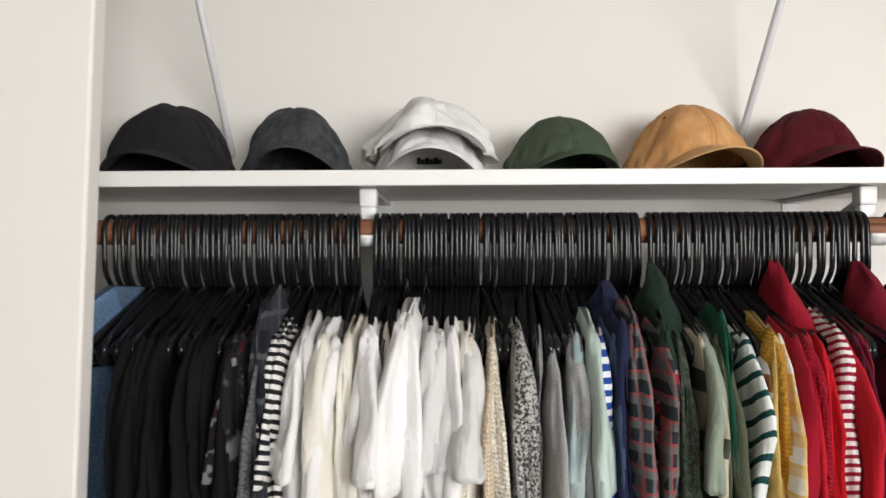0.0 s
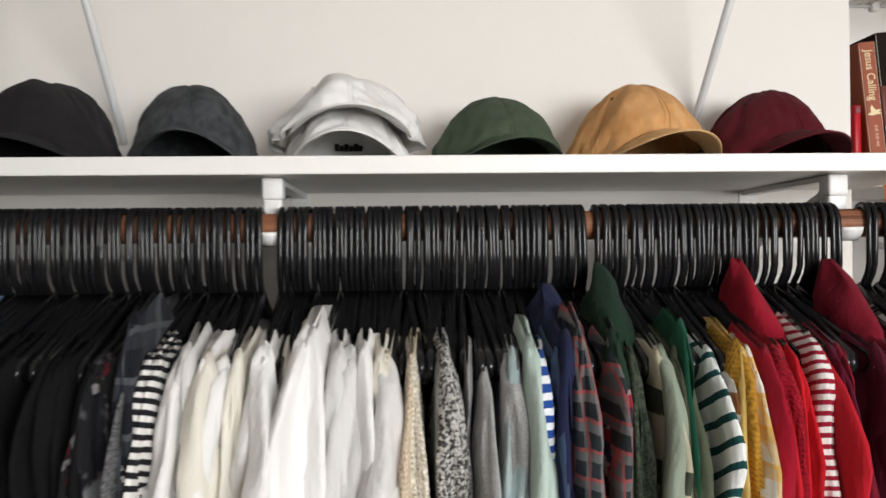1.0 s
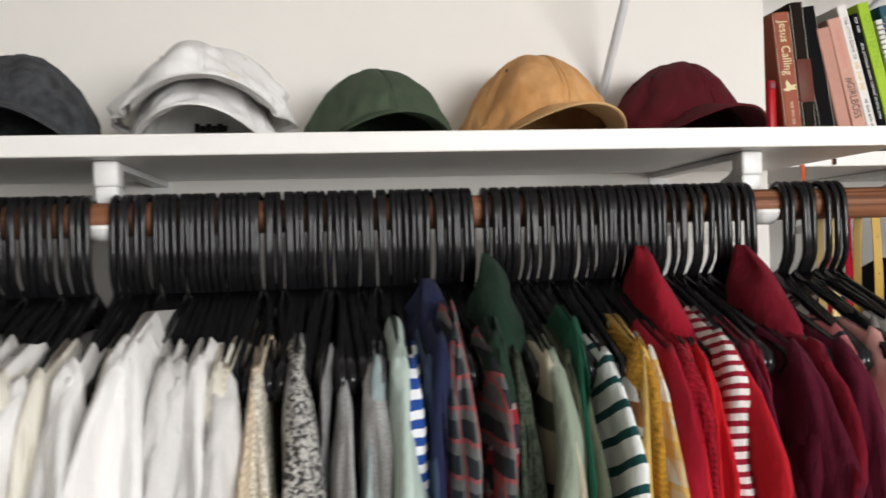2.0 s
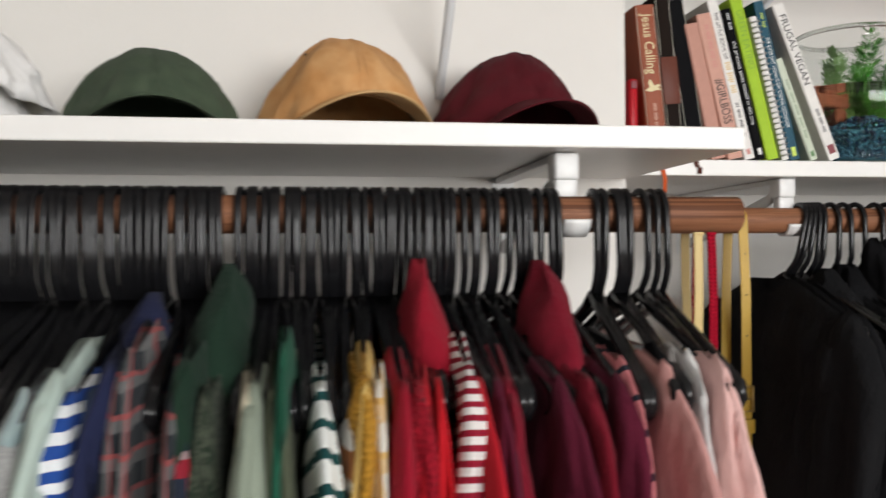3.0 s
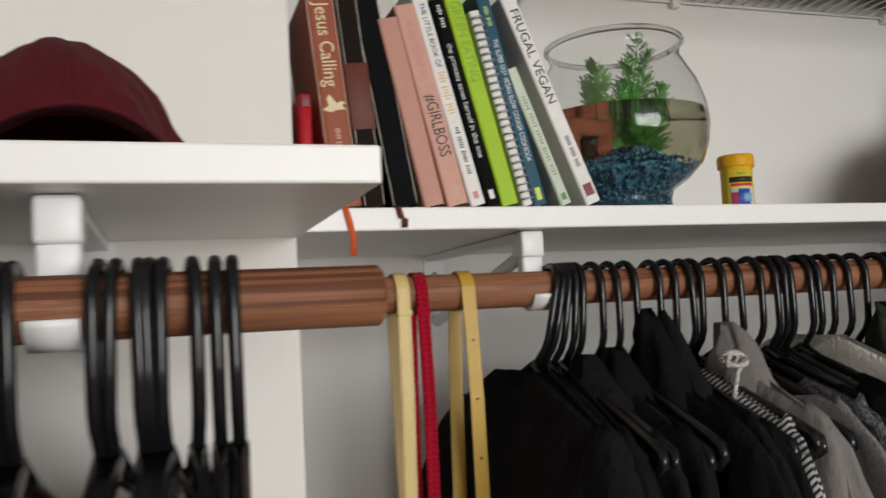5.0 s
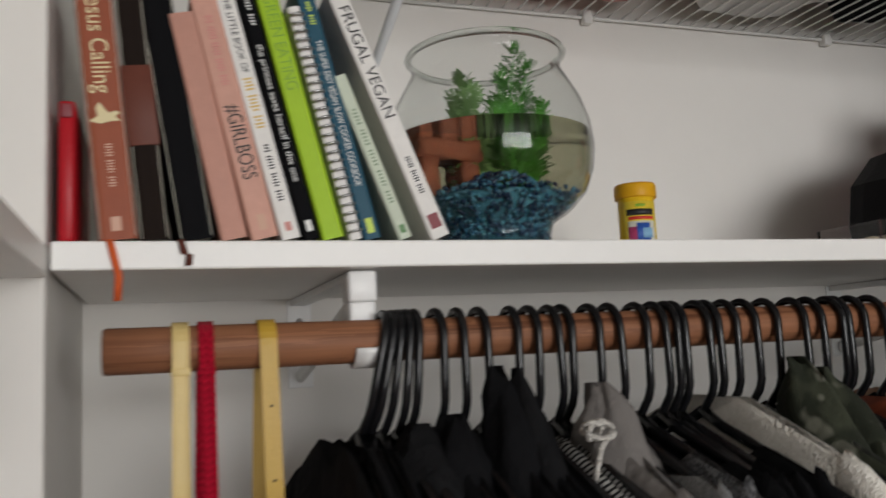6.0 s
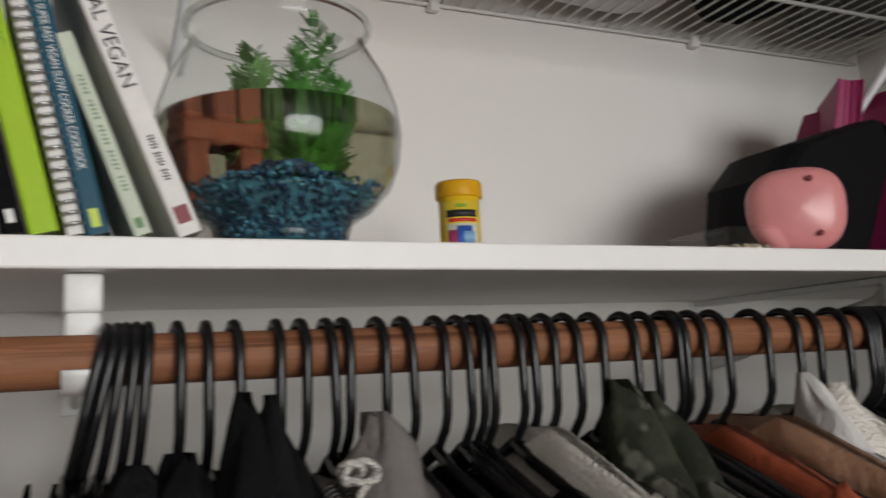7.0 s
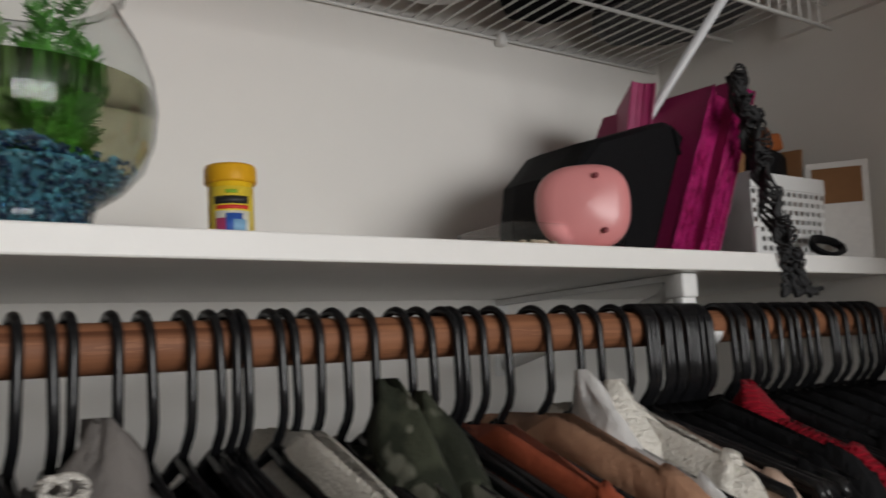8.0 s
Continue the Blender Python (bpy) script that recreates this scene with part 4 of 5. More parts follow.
def book(x, angle, thick, height, depth, material, label, setback=0.0, soft=True, y=1.580):
    """An upright book, spine to the front, leaning on its lower edge."""
    b = thing("book", pose(x, y + setback, S2, 0, -angle, 0), label, "book", "books on the shelf")
    c = 0.0014
    r = 0.003 if soft else 0.006
    bm = bmesh.new()
    n = 7
    outer = [(0, depth), (0, r)] + [(r - r * math.cos(k * math.pi / 2 / 3), r - r * math.sin(k * math.pi / 2 / 3)) for k in range(1, 4)]
    outer += [(thick - px, py) for px, py in outer[::-1]]
    inner = [(min(max(px, c), thick - c), max(py, c)) for px, py in outer]
    z0, z1 = 0.0005, height
    vo = [[bm.verts.new((px, py, z)) for px, py in outer] for z in (z0, z1)]
    vi = [[bm.verts.new((px, py, z)) for px, py in inner] for z in (z0, z1)]
    for i in range(len(outer) - 1):
        bm.faces.new((vo[0][i], vo[0][i + 1], vo[1][i + 1], vo[1][i]))
        bm.faces.new((vi[0][i], vi[1][i], vi[1][i + 1], vi[0][i + 1]))
        for lv in (0, 1):
            bm.faces.new((vo[lv][i], vi[lv][i], vi[lv][i + 1], vo[lv][i + 1]))
    for i in (0, len(outer) - 1):
        bm.faces.new((vo[0][i], vo[1][i], vi[1][i], vi[0][i]))
    part("cover", bm, material, b, smooth=False)
    part("page_block", boxed(c + 0.0002, c + 0.0003, 0.003, thick - c - 0.0002, depth - 0.003, height - 0.003), PAGES, b, smooth=False)
    return b


def title(b, text, size, material, thick, z, length, dx=0.0):
    """Letters that run down a spine; z: the middle of the line."""
    return lettering(text, size, material, b, pose(thick / 2 + dx, -0.0004, z) @ pose(0, 0, 0, 90, 0, 0) @ pose(0, 0, 0, 0, 0, -90), width=length)


def bar(b, material, x0, x1, z0, z1, name="print"):
    return part(name, boxed(x0, -0.0006, z0, x1, -0.0001, z1), material, b, smooth=False)


def bars(b, material, thick, z0, z1, n, share=0.35):
    """A line of unreadable print as a row of short bars."""
    n = int(n * 1.9)
    step = (z1 - z0) / n
    for k in range(n):
        if k % 6 != 4:
            w = share * (0.8 + 0.2 * math.sin(k * 2.3))
            bar(b, material, thick * (0.5 - w / 2), thick * (0.5 + w / 2), z0 + step * (k + 0.20), z0 + step * (k + 0.72), "print")


f = thing("folder", pose(0.846, 1.580, S2), "glossy red plastic folder standing against the wall", "folder")
part("sleeve", boxed(0, 0, 0, 0.013, 0.16, 0.119, 0.003), REDPLASTIC, f)
part("tab", boxed(0.002, -0.002, 0.104, 0.011, 0.001, 0.116, 0.001), INK_WINE, f)

b = book(0.8770, 5.6, 0.031, 0.228, 0.13, TERRA, "terracotta devotional book with a gold bird on its spine", soft=False)
title(b, "Jesus Calling", 0.021, INK_CREAM, 0.031, 0.170, 0.090)
bars(b, INK_PALE, 0.031, 0.045, 0.085, 9, 0.2)
bm = bmesh.new()
pts = [(-0.013, -0.003), (-0.006, 0.001), (-0.007, 0.008), (-0.004, 0.013), (0.000, 0.007), (0.003, 0.003), (0.008, 0.005), (0.012, 0.003), (0.008, 0.0), (0.012, -0.004), (0.003, -0.004), (-0.004, -0.006)]
vs = [bm.verts.new((px, 0, pz)) for px, pz in pts]
bm.faces.new(vs)
part("bird_emblem", bm, INK_CREAM, b, "gold flying bird", m=pose(0.0155, -0.0007, 0.105))
bar(b, INK_PALE, 0.011, 0.019, 0.008, 0.020, "emblem")
b = book(0.9090, 5.6, 0.024, 0.245, 0.15, ESPRESSO, "espresso leatherette journal with a brown band", soft=False)
part("band", boxed(-0.0006, -0.0008, 0.082, 0.0246, 0.149, 0.152, 0.0004), BROWN, b, "brown leatherette band")
b = book(0.9410, 8.8, 0.029, 0.240, 0.15, INKBLACK, "plain black hardback book leaning on others", soft=False, setback=0.004)
b = book(0.9750, 11.8, 0.023, 0.206, 0.14, BLUSH2, "dusty pink hardback book without a title", setback=0.002)
b = book(1.0005, 13, 0.024, 0.222, 0.14, BLUSH, "blush pink paperback with a bold black title")
title(b, "#GIRLBOSS", 0.0185, INK_BLACK, 0.024, 0.088, 0.068)
bars(b, INK_PINK, 0.024, 0.140, 0.205, 14, 0.3)
bar(b, INK_PALE, 0.009, 0.016, 0.008, 0.022, "emblem")
b = book(1.0265, 13.9, 0.0175, 0.245, 0.15, PAPERWHITE, "white paperback with black and yellow spine print")
title(b, "THE LITTLE BOOK OF", 0.008, INK_BLACK, 0.0175, 0.190, 0.072)
bars(b, INK_YELLOW, 0.0175, 0.102, 0.150, 8, 0.5)
bars(b, INK_BLACK, 0.0175, 0.035, 0.088, 11, 0.3)
bar(b, INK_PINK, 0.006, 0.0115, 0.008, 0.016, "emblem")
b = book(1.0463, 13.7, 0.0145, 0.232, 0.14, INKBLACK, "thin black poetry paperback with white lettering")
title(b, "the princess saves herself in this one", 0.0085, INK_WHITE, 0.0145, 0.118, 0.128)
bars(b, INK_WHITE, 0.0145, 0.200, 0.226, 5, 0.35)
bar(b, INK_WHITE, 0.0045, 0.010, 0.008, 0.018, "emblem")
b = book(1.0630, 13.7, 0.0200, 0.250, 0.17, LIME, "bright lime green cookbook with pale print")
title(b, "GREEN EATING", 0.0165, INK_GREEN, 0.020, 0.185, 0.090)
b = book(1.0875, 13.4, 0.0120, 0.222, 0.16, PAPERWHITE, "white spiral-bound notebook with a dark wire")
coil = None
for k in range(26):
    bm = bmesh.new()
    if coil is None:
        tube(bm, [(0.006 + 0.0066 * math.cos(a), -0.001 + 0.005 * math.sin(a), 0.0) for a in [radians(30 * j) for j in range(12)]], 0.0013, 5)
        coil = part("wire_ring", bm, SCREW, b)
        coil.location.z = 0.008
    else:
        bm.free()
        o = new("wire_ring", coil.data)
        o.parent, o.location.z = b, 0.008 + k * 0.0082
b = book(1.1010, 13.8, 0.0165, 0.246, 0.16, TEAL, "teal blue cookbook with white spine lettering")
title(b, "THE SUPER EASY VEGAN SLOW COOKER COOKBOOK", 0.0085, INK_WHITE, 0.0165, 0.120, 0.140)
bars(b, INK_LIME, 0.0165, 0.205, 0.228, 5, 0.35)
bar(b, INK_LIME, 0.005, 0.0115, 0.006, 0.020, "emblem")
b = book(1.1340, 20.8, 0.0135, 0.163, 0.13, PALEGREEN, "small pale green paperback leaning steeply")
bars(b, ink("sage_ink", (0.25, 0.33, 0.22)), 0.0135, 0.035, 0.130, 15, 0.35)
bar(b, ink("leaf_ink", (0.12, 0.25, 0.10)), 0.004, 0.0095, 0.006, 0.014, "emblem")
b = book(1.1655, 21.6, 0.0190, 0.252, 0.17, PAPERWHITE, "white vegan cookbook leaning against other books")
title(b, "FRUGAL VEGAN", 0.0155, INK_BLACK, 0.019, 0.178, 0.112)
bars(b, INK_BLACK, 0.019, 0.045, 0.085, 9, 0.3)
bar(b, INK_WINE, 0.004, 0.015, 0.010, 0.024, "emblem")


def ribbon(x, bottom, colour, label):
    bm = bmesh.new()
    path = [(0.0, 0.030, 0.0006), (0.0, 0.004, 0.0006), (0.001, -0.0035, 0.0), (0.004, -0.005, -0.012), (0.008, -0.0045, bottom * 0.6), (0.007, -0.005, bottom)]
    rings = [[(px - 0.003, py, pz), (px + 0.003, py - 0.0005, pz), (px + 0.003, py - 0.001, pz), (px - 0.003, py - 0.0005, pz)] for px, py, pz in path]
    loft(bm, rings)
    r = part("bookmark_ribbon", bm, colour, None, m=pose(x + 0.006, 1.570, S2 + 0.0002))
    return tagged(r, label, "bookmark")


ribbon(0.879, -0.050, plain("orange_ribbon", (0.62, 0.11, 0.03), rough=0.5), "orange ribbon bookmark hanging over the shelf edge")
ribbon(0.934, -0.022, plain("brown_ribbon", (0.10, 0.03, 0.02), rough=0.5), "brown ribbon bookmark hanging over the shelf edge")

# ---- fishbowl ----
BX, BY = 1.268, 1.676
B = Matrix.Diagonal((0.93, 0.93, 0.93, 1))
g = Nodes("bowl_glass")
GLASS = g.finish((0.86, 0.88, 0.87), 0.0, 0.0, Transmission_Weight=1.0, IOR=1.06, Coat_Weight=0.4, Coat_Roughness=0.02)
RIMGLASS = Nodes("rim_glass").finish((0.80, 0.82, 0.80), 0.02, 0.0, Transmission_Weight=1.0, IOR=1.22)
g = Nodes("pond_water")
WATER = g.finish((0.47, 0.45, 0.31), 0.0, 0.0, Transmission_Weight=1.0, IOR=1.09)
PROFILE = [(0.062, 0.0), (0.067, 0.004), (0.0655, 0.018), (0.069, 0.034), (0.090, 0.050), (0.109, 0.073), (0.1185, 0.102), (0.122, 0.134), (0.119, 0.166), (0.110, 0.198), (0.097, 0.225), (0.0895, 0.240), (0.088, 0.248), (0.0895, 0.256), (0.092, 0.261), (0.0935, 0.265), (0.092, 0.269), (0.089, 0.270)]
PROFILE = [(r * 1.0, z * 0.87) for r, z in PROFILE]


def radius(z, inset=0.0):
    for (r0, z0), (r1, z1) in zip(PROFILE, PROFILE[1:]):
        if z0 <= z <= z1:
            return r0 + (r1 - r0) * (z - z0) / max(z1 - z0, 1e-6) - inset
    return 0.06


bowl = thing("fishbowl", pose(BX, BY, S2 + 0.0005) @ B, "round clear glass fishbowl half filled with murky water", "fishbowl")
bm = bmesh.new()
inner = [(r - 0.0028, z) for r, z in PROFILE if 0.01 < z < 0.228][::-1]
lathe(bm, PROFILE + inner + [(0.055, 0.007), (0.0005, 0.006)], 64)
vs = [v for v in bm.verts if abs(v.co.z) < 1e-6]
bm.faces.new(sorted(vs, key=lambda v: math.atan2(v.co.y, v.co.x)))
part("glass", bm, GLASS, bowl).visible_shadow = False
bm = bmesh.new()
tube(bm, [(0.0915 * math.cos(a), 0.0915 * math.sin(a), 0.2325) for a in [2 * math.pi * k / 64 for k in range(65)]], 0.0040, 10)
part("rim", bm, RIMGLASS, bowl, "rolled glass rim").visible_shadow = False
bm = bmesh.new()
zs = [0.0075 + (0.132 - 0.0075) * i / 22 for i in range(23)]
lathe(bm, [(radius(z, 0.0031), z) for z in zs], 64, cap=True)
w = part("water", bm, WATER, None, m=pose(BX, BY, S2 + 0.0005) @ B)
w.visible_shadow = False
tagged(w, "murky greenish water standing in the fishbowl", "water")

n = Nodes("blue_gravel")
geo = n.t.nodes.new("ShaderNodeNewGeometry")
rnd = geo.outputs["Random Per Island"]
GRAVEL = n.finish(n.mix(n.ramp(rnd, 0.35, 0.9), (0.006, 0.022, 0.085), n.mix(n.math("FRACT", n.math("MULTIPLY", rnd, 7.0)), (0.015, 0.085, 0.26), (0.13, 0.42, 0.62))), 0.3)
rg = random.Random(3)
bm = bmesh.new()


def mound(px, py):
    return 0.060 + 0.026 * math.exp(-((px + 0.005) ** 2 + (py + 0.04) ** 2) / 0.0018) + 0.006 * noise.noise((px * 40, py * 40, 2))


def stone(px, py, pz):
    m = Matrix.LocRotScale((px, py, pz), Euler((rg.uniform(0, 6), rg.uniform(0, 6), rg.uniform(0, 6))), Vector((rg.uniform(0.0022, 0.0055), rg.uniform(0.0016, 0.0030), rg.uniform(0.0012, 0.0024))))
    bmesh.ops.create_icosphere(bm, subdivisions=1, radius=1.0, matrix=m)


for k in range(1300):
    a, z = rg.uniform(0, 2 * math.pi), rg.uniform(0.012, 0.064)
    rr = radius(z, 0.0095)
    stone(rr * math.cos(a), rr * math.sin(a), z)
for k in range(1000):
    a, q = rg.uniform(0, 2 * math.pi), math.sqrt(rg.random())
    px, py = 0.082 * q * math.cos(a), 0.082 * q * math.sin(a)
    stone(px, py, mound(px, py))
rings = []
for i in range(9):
    z = 0.0125 + 0.047 * i / 8
    rings.append([((radius(z, 0.014)) * math.cos(2 * math.pi * k / 24), (radius(z, 0.014)) * math.sin(2 * math.pi * k / 24), z) for k in range(24)])
loft(bm, rings)
gr = part("aquarium_gravel", bm, GRAVEL, None, m=pose(BX, BY, S2 + 0.0005) @ B)
tagged(gr, "dark and light blue gravel in the fishbowl", "gravel", kind="stuff")

LEAF = worn("plastic_leaf", (0.08, 0.30, 0.035), 0.5, spread=0.3)
LEAF2 = worn("pale_plastic_leaf", (0.20, 0.36, 0.12), 0.5, spread=0.3)


def water_plant(x, y, stems, material, label, seed, wide=0.28):
    rp = random.Random(seed)
    p = thing("plastic_plant", pose(BX + x, BY + y, S2 + 0.052) @ B, label, "plastic plant")
    for sx, sy, hgt, lean, size in stems:
        bm = bmesh.new()
        pts = [(sx + lean * u * u, sy + 0.006 * math.sin(u * 5), hgt * u) for u in [i / 14 for i in range(15)]]
        tube(bm, pts, [0.0014 * (1 - 0.5 * i / 14) for i in range(15)], 5)
        for i in range(1, 15):
            for j in range(11):
                a = rp.uniform(0, 6.28)
                ln = size * rp.uniform(0.6, 1.15) * (1.0 - 0.45 * i / 14)
                c = Vector(pts[i]) + Vector((0, 0, rp.uniform(-0.005, 0.005)))
                d = Vector((math.cos(a), math.sin(a) * 0.9, rp.uniform(0.3, 1.1))).normalized()
                s = d.cross(Vector((0, 0, 1))).normalized()
                nn = d.cross(s) * 0.0006
                for q in (0.35, 0.6, 0.8, 1.0):
                    for e in (-1, 1):
                        o = c + d * ln * q * 0.8
                        t2 = c + d * ln * q + s * e * ln * wide
                        v = [bm.verts.new(o), bm.verts.new((o + t2) / 2 + d * ln * 0.13 + nn), bm.verts.new(t2), bm.verts.new((o + t2) / 2 - d * ln * 0.11 - nn)]
                        bm.faces.new(v)
        part("stem", bm, material, p, smooth=False)
    return p


water_plant(0.020, 0.0, ((0.0, 0.0, 0.182, 0.014, 0.034), (0.012, 0.008, 0.165, 0.020, 0.034), (-0.008, 0.010, 0.150, 0.004, 0.032), (0.014, -0.014, 0.110, 0.024, 0.034), (0.024, 0.004, 0.100, 0.018, 0.032), (-0.004, -0.016, 0.085, 0.0, 0.034)), LEAF, "tall feathery green plastic water plant in the fishbowl", 5)
water_plant(-0.012, 0.012, ((0.0, 0.0, 0.150, -0.010, 0.034), (-0.008, 0.006, 0.125, -0.016, 0.030), (0.006, -0.01, 0.085, 0.0, 0.032), (-0.010, -0.012, 0.070, -0.008, 0.032)), LEAF2, "pale leafy plastic water plant in the fishbowl", 8, 0.42)

# orange stone arch ornament
bm = bmesh.new()
for q in ((-0.040, -0.020, 0.0, -0.020, 0.020, 0.052), (0.014, -0.020, 0.0, 0.034, 0.020, 0.052), (-0.044, -0.023, 0.050, 0.038, 0.023, 0.068), (-0.040, -0.020, 0.066, -0.022, 0.020, 0.080), (-0.012, -0.020, 0.066, 0.006, 0.020, 0.078), (0.016, -0.020, 0.066, 0.034, 0.020, 0.080)):
    box(bm, *q)
bmesh.ops.subdivide_edges(bm, edges=bm.edges[:], cuts=4, use_grid_fill=True)
for v in bm.verts:
    v.co += Vector([noise.noise(v.co * 90 + Vector((k * 9, 0, 0))) * 0.0045 for k in range(3)])
o = part("arch_ornament", bm, worn("orange_resin", (0.23, 0.062, 0.032), 0.8, grain=120, spread=1.1, stain=45, bump=0.9, bscale=120), None, m=pose(BX - 0.052, BY - 0.004, S2 + 0.046, 0, 0, 10) @ B @ Matrix.Diagonal((0.95, 0.95, 1.12, 1)))
tagged(o, "orange resin castle ornament sunk in blue gravel", "aquarium ornament")

# fish food jar
JX, JY = 1.458, 1.695
YELLOW, LIDYELLOW = cover("yellow_plastic", (0.72, 0.47, 0.02), 0.35), cover("golden_yellow_lid", (0.70, 0.36, 0.015), 0.35)
K = 0.83
jar = thing("food_jar", pose(JX, JY, S2, 0, 0, -14) @ Matrix.Diagonal((K, K, K, 1)), "small yellow fish food jar with a printed label", "jar")
bm = bmesh.new()
lathe(bm, [(0.024, 0.0), (0.0255, 0.002), (0.0255, 0.080), (0.023, 0.083)], 40, cap=True)
part("body", bm, YELLOW, jar)
bm = bmesh.new()
prof = [(0.0285, 0.078), (0.0290, 0.080), (0.0290, 0.095), (0.0275, 0.0985), (0.010, 0.099)]
loft(bm, [[(r * (1 + (0.012 if k % 2 else 0)) * math.cos(2 * math.pi * k / 96), r * (1 + (0.012 if k % 2 else 0)) * math.sin(2 * math.pi * k / 96), z) for k in range(96)] for r, z in prof])
part("lid", bm, LIDYELLOW, jar, "ribbed golden yellow lid")


def wrap(name, a0, a1, z0, z1, material, r=0.0258, label=""):
    bm = bmesh.new()
    n = 20
    rings = [[(rr * math.sin(radians(a0 + (a1 - a0) * k / n)), -rr * math.cos(radians(a0 + (a1 - a0) * k / n)), z) for rr, z in ((r, z0), (r, z1), (r - 0.0003, z1), (r - 0.0003, z0))] for k in range(n + 1)]
    loft(bm, rings)
    return part(name, bm, material, jar, label)


wrap("label", -62, 62, 0.006, 0.072, ink("label_yellow", (0.80, 0.60, 0.05)), label="yellow printed label")
wrap("print", -50, 40, 0.052, 0.061, INK_BLACK, 0.0260)
wrap("print", -45, 40, 0.046, 0.0505, ink("label_red", (0.62, 0.03, 0.02)), 0.0260)
wrap("print", -20, 10, 0.064, 0.068, INK_GREEN, 0.0260)
wrap("picture", -48, 44, 0.006, 0.044, ink("label_cream", (0.74, 0.72, 0.62)), 0.0260)
wrap("picture", -46, -8, 0.008, 0.036, ink("label_magenta", (0.42, 0.05, 0.14)), 0.0262)
wrap("picture", -20, 22, 0.012, 0.041, ink("label_blue", (0.03, 0.10, 0.42)), 0.0264)
wrap("picture", -2, 30, 0.020, 0.034, ink("label_sky", (0.22, 0.42, 0.62)), 0.0266)

# ---- things at the dark end of the alcove's shelf ----
bx = thing("storage_tray", pose(1.725, 1.600, S2), "shallow clear plastic tray with small trinkets", "tray")
CLEAR = Nodes("clear_plastic").finish((0.95, 0.96, 0.96), 0.06, 0.0, Transmission_Weight=1.0, IOR=1.15, Coat_Weight=0.3)
bm = bmesh.new()
box(bm, 0, 0, 0.0, 0.165, 0.10, 0.002)
for q in ((0, 0, 0.165, 0.0025), (0, 0.0975, 0.165, 0.10), (0, 0.0025, 0.0025, 0.0975), (0.1625, 0.0025, 0.165, 0.0975)):
    box(bm, q[0], q[1], 0.002, q[2], q[3], 0.027)
part("tray", bm, CLEAR, bx, smooth=False).visible_shadow = False
bm = bmesh.new()
rt = random.Random(11)
for k in range(26):
    bmesh.ops.create_icosphere(bm, subdivisions=1, radius=1.0, matrix=Matrix.LocRotScale((rt.uniform(0.015, 0.15), rt.uniform(0.012, 0.088), 0.0075), Euler((rt.uniform(0, 3), 0, rt.uniform(0, 6))), Vector((rt.uniform(0.004, 0.012), 0.004, 0.004))))
part("trinkets", bm, worn("trinket_mix", (0.25, 0.20, 0.14), 0.4, grain=60, spread=1.2), bx)

# black faceted handbag
LEATHER = worn("black_leather", (0.008, 0.008, 0.009), 0.6, grain=90, spread=0.3, bump=0.5, bscale=220, Specular_IOR_Level=0.08)
hb = thing("handbag", pose(1.888, 1.700, S2, 0, 0, 6), "black leather handbag with cut corners and a chain", "handbag")
bm = bmesh.new()
rings = []
outline = [(-0.055, 0.0), (-0.060, 0.04), (-0.048, 0.098), (0.0, 0.143), (0.155, 0.190), (0.178, 0.188), (0.232, 0.160), (0.240, 0.05), (0.236, 0.0)]
for y, k in ((-0.062, 0.90), (-0.055, 0.97), (-0.03, 1.0), (0.03, 1.0), (0.055, 0.97), (0.062, 0.9)):
    rings.append([(0.09 + (px - 0.09) * k, y, 0.09 + (pz - 0.09) * k if pz > 0 else 0.0) for px, pz in outline])
loft(bm, rings)
part("body", bm, LEATHER, hb, smooth=False)
bm = bmesh.new()
tube(bm, [(0.165, -0.063, 0.178), (0.185, -0.066, 0.10), (0.195, -0.066, 0.004)], 0.0025, 6)
part("piping", bm, LEATHER, hb)
CHAIN = worn("dull_silver", (0.55, 0.54, 0.52), 0.3, 0.9)
for k in range(9):
    bm = bmesh.new()
    tube(bm, [(0.005 * math.cos(a), 0, 0.0035 * math.sin(a)) for a in [radians(40 * j) for j in range(10)]], 0.0009, 5)
    part("chain_link", bm, CHAIN, hb, m=pose(0.205 + 0.007 * k, -0.066, 0.165 - 0.006 * k, 90 * (k % 2), 35, 0))

# pink rounded case
pk = thing("round_case", pose(1.832, 1.606, S2 + 0.0482, 0, 0, -34), "pink rounded plastic case with two small holes", "case")
bm = bmesh.new()
rings = []
for i in range(15):
    v = -1 + 2 * i / 14
    r = (1 - abs(v) ** 2.6) ** (1 / 2.4)
    r = max(r, 0.02)
    ring = []
    for k in range(40):
        a = 2 * math.pi * k / 40
        c, s = math.cos(a), math.sin(a)
        ring.append((0.053 * r * abs(c) ** 0.74 * (1 if c > 0 else -1) * (1 + 0.05 * s), 0.026 * v, 0.048 * r * abs(s) ** 0.80 * (1 if s > 0 else -1) * (1 + 0.06 * c)))
    rings.append(ring)
loft(bm, rings)
part("shell", bm, worn("pink_plastic", (0.70, 0.27, 0.27), 0.33, spread=0.05, bump=0.04), pk)
for hx, hz in ((0.012, 0.031), (0.018, -0.030)):
    bm = bmesh.new()
    bmesh.ops.create_cone(bm, cap_ends=True, segments=12, radius1=0.0032, radius2=0.0032, depth=0.003)
    part("hole", bm, INK_WINE, pk, m=pose(hx, -0.0245, hz, 90))

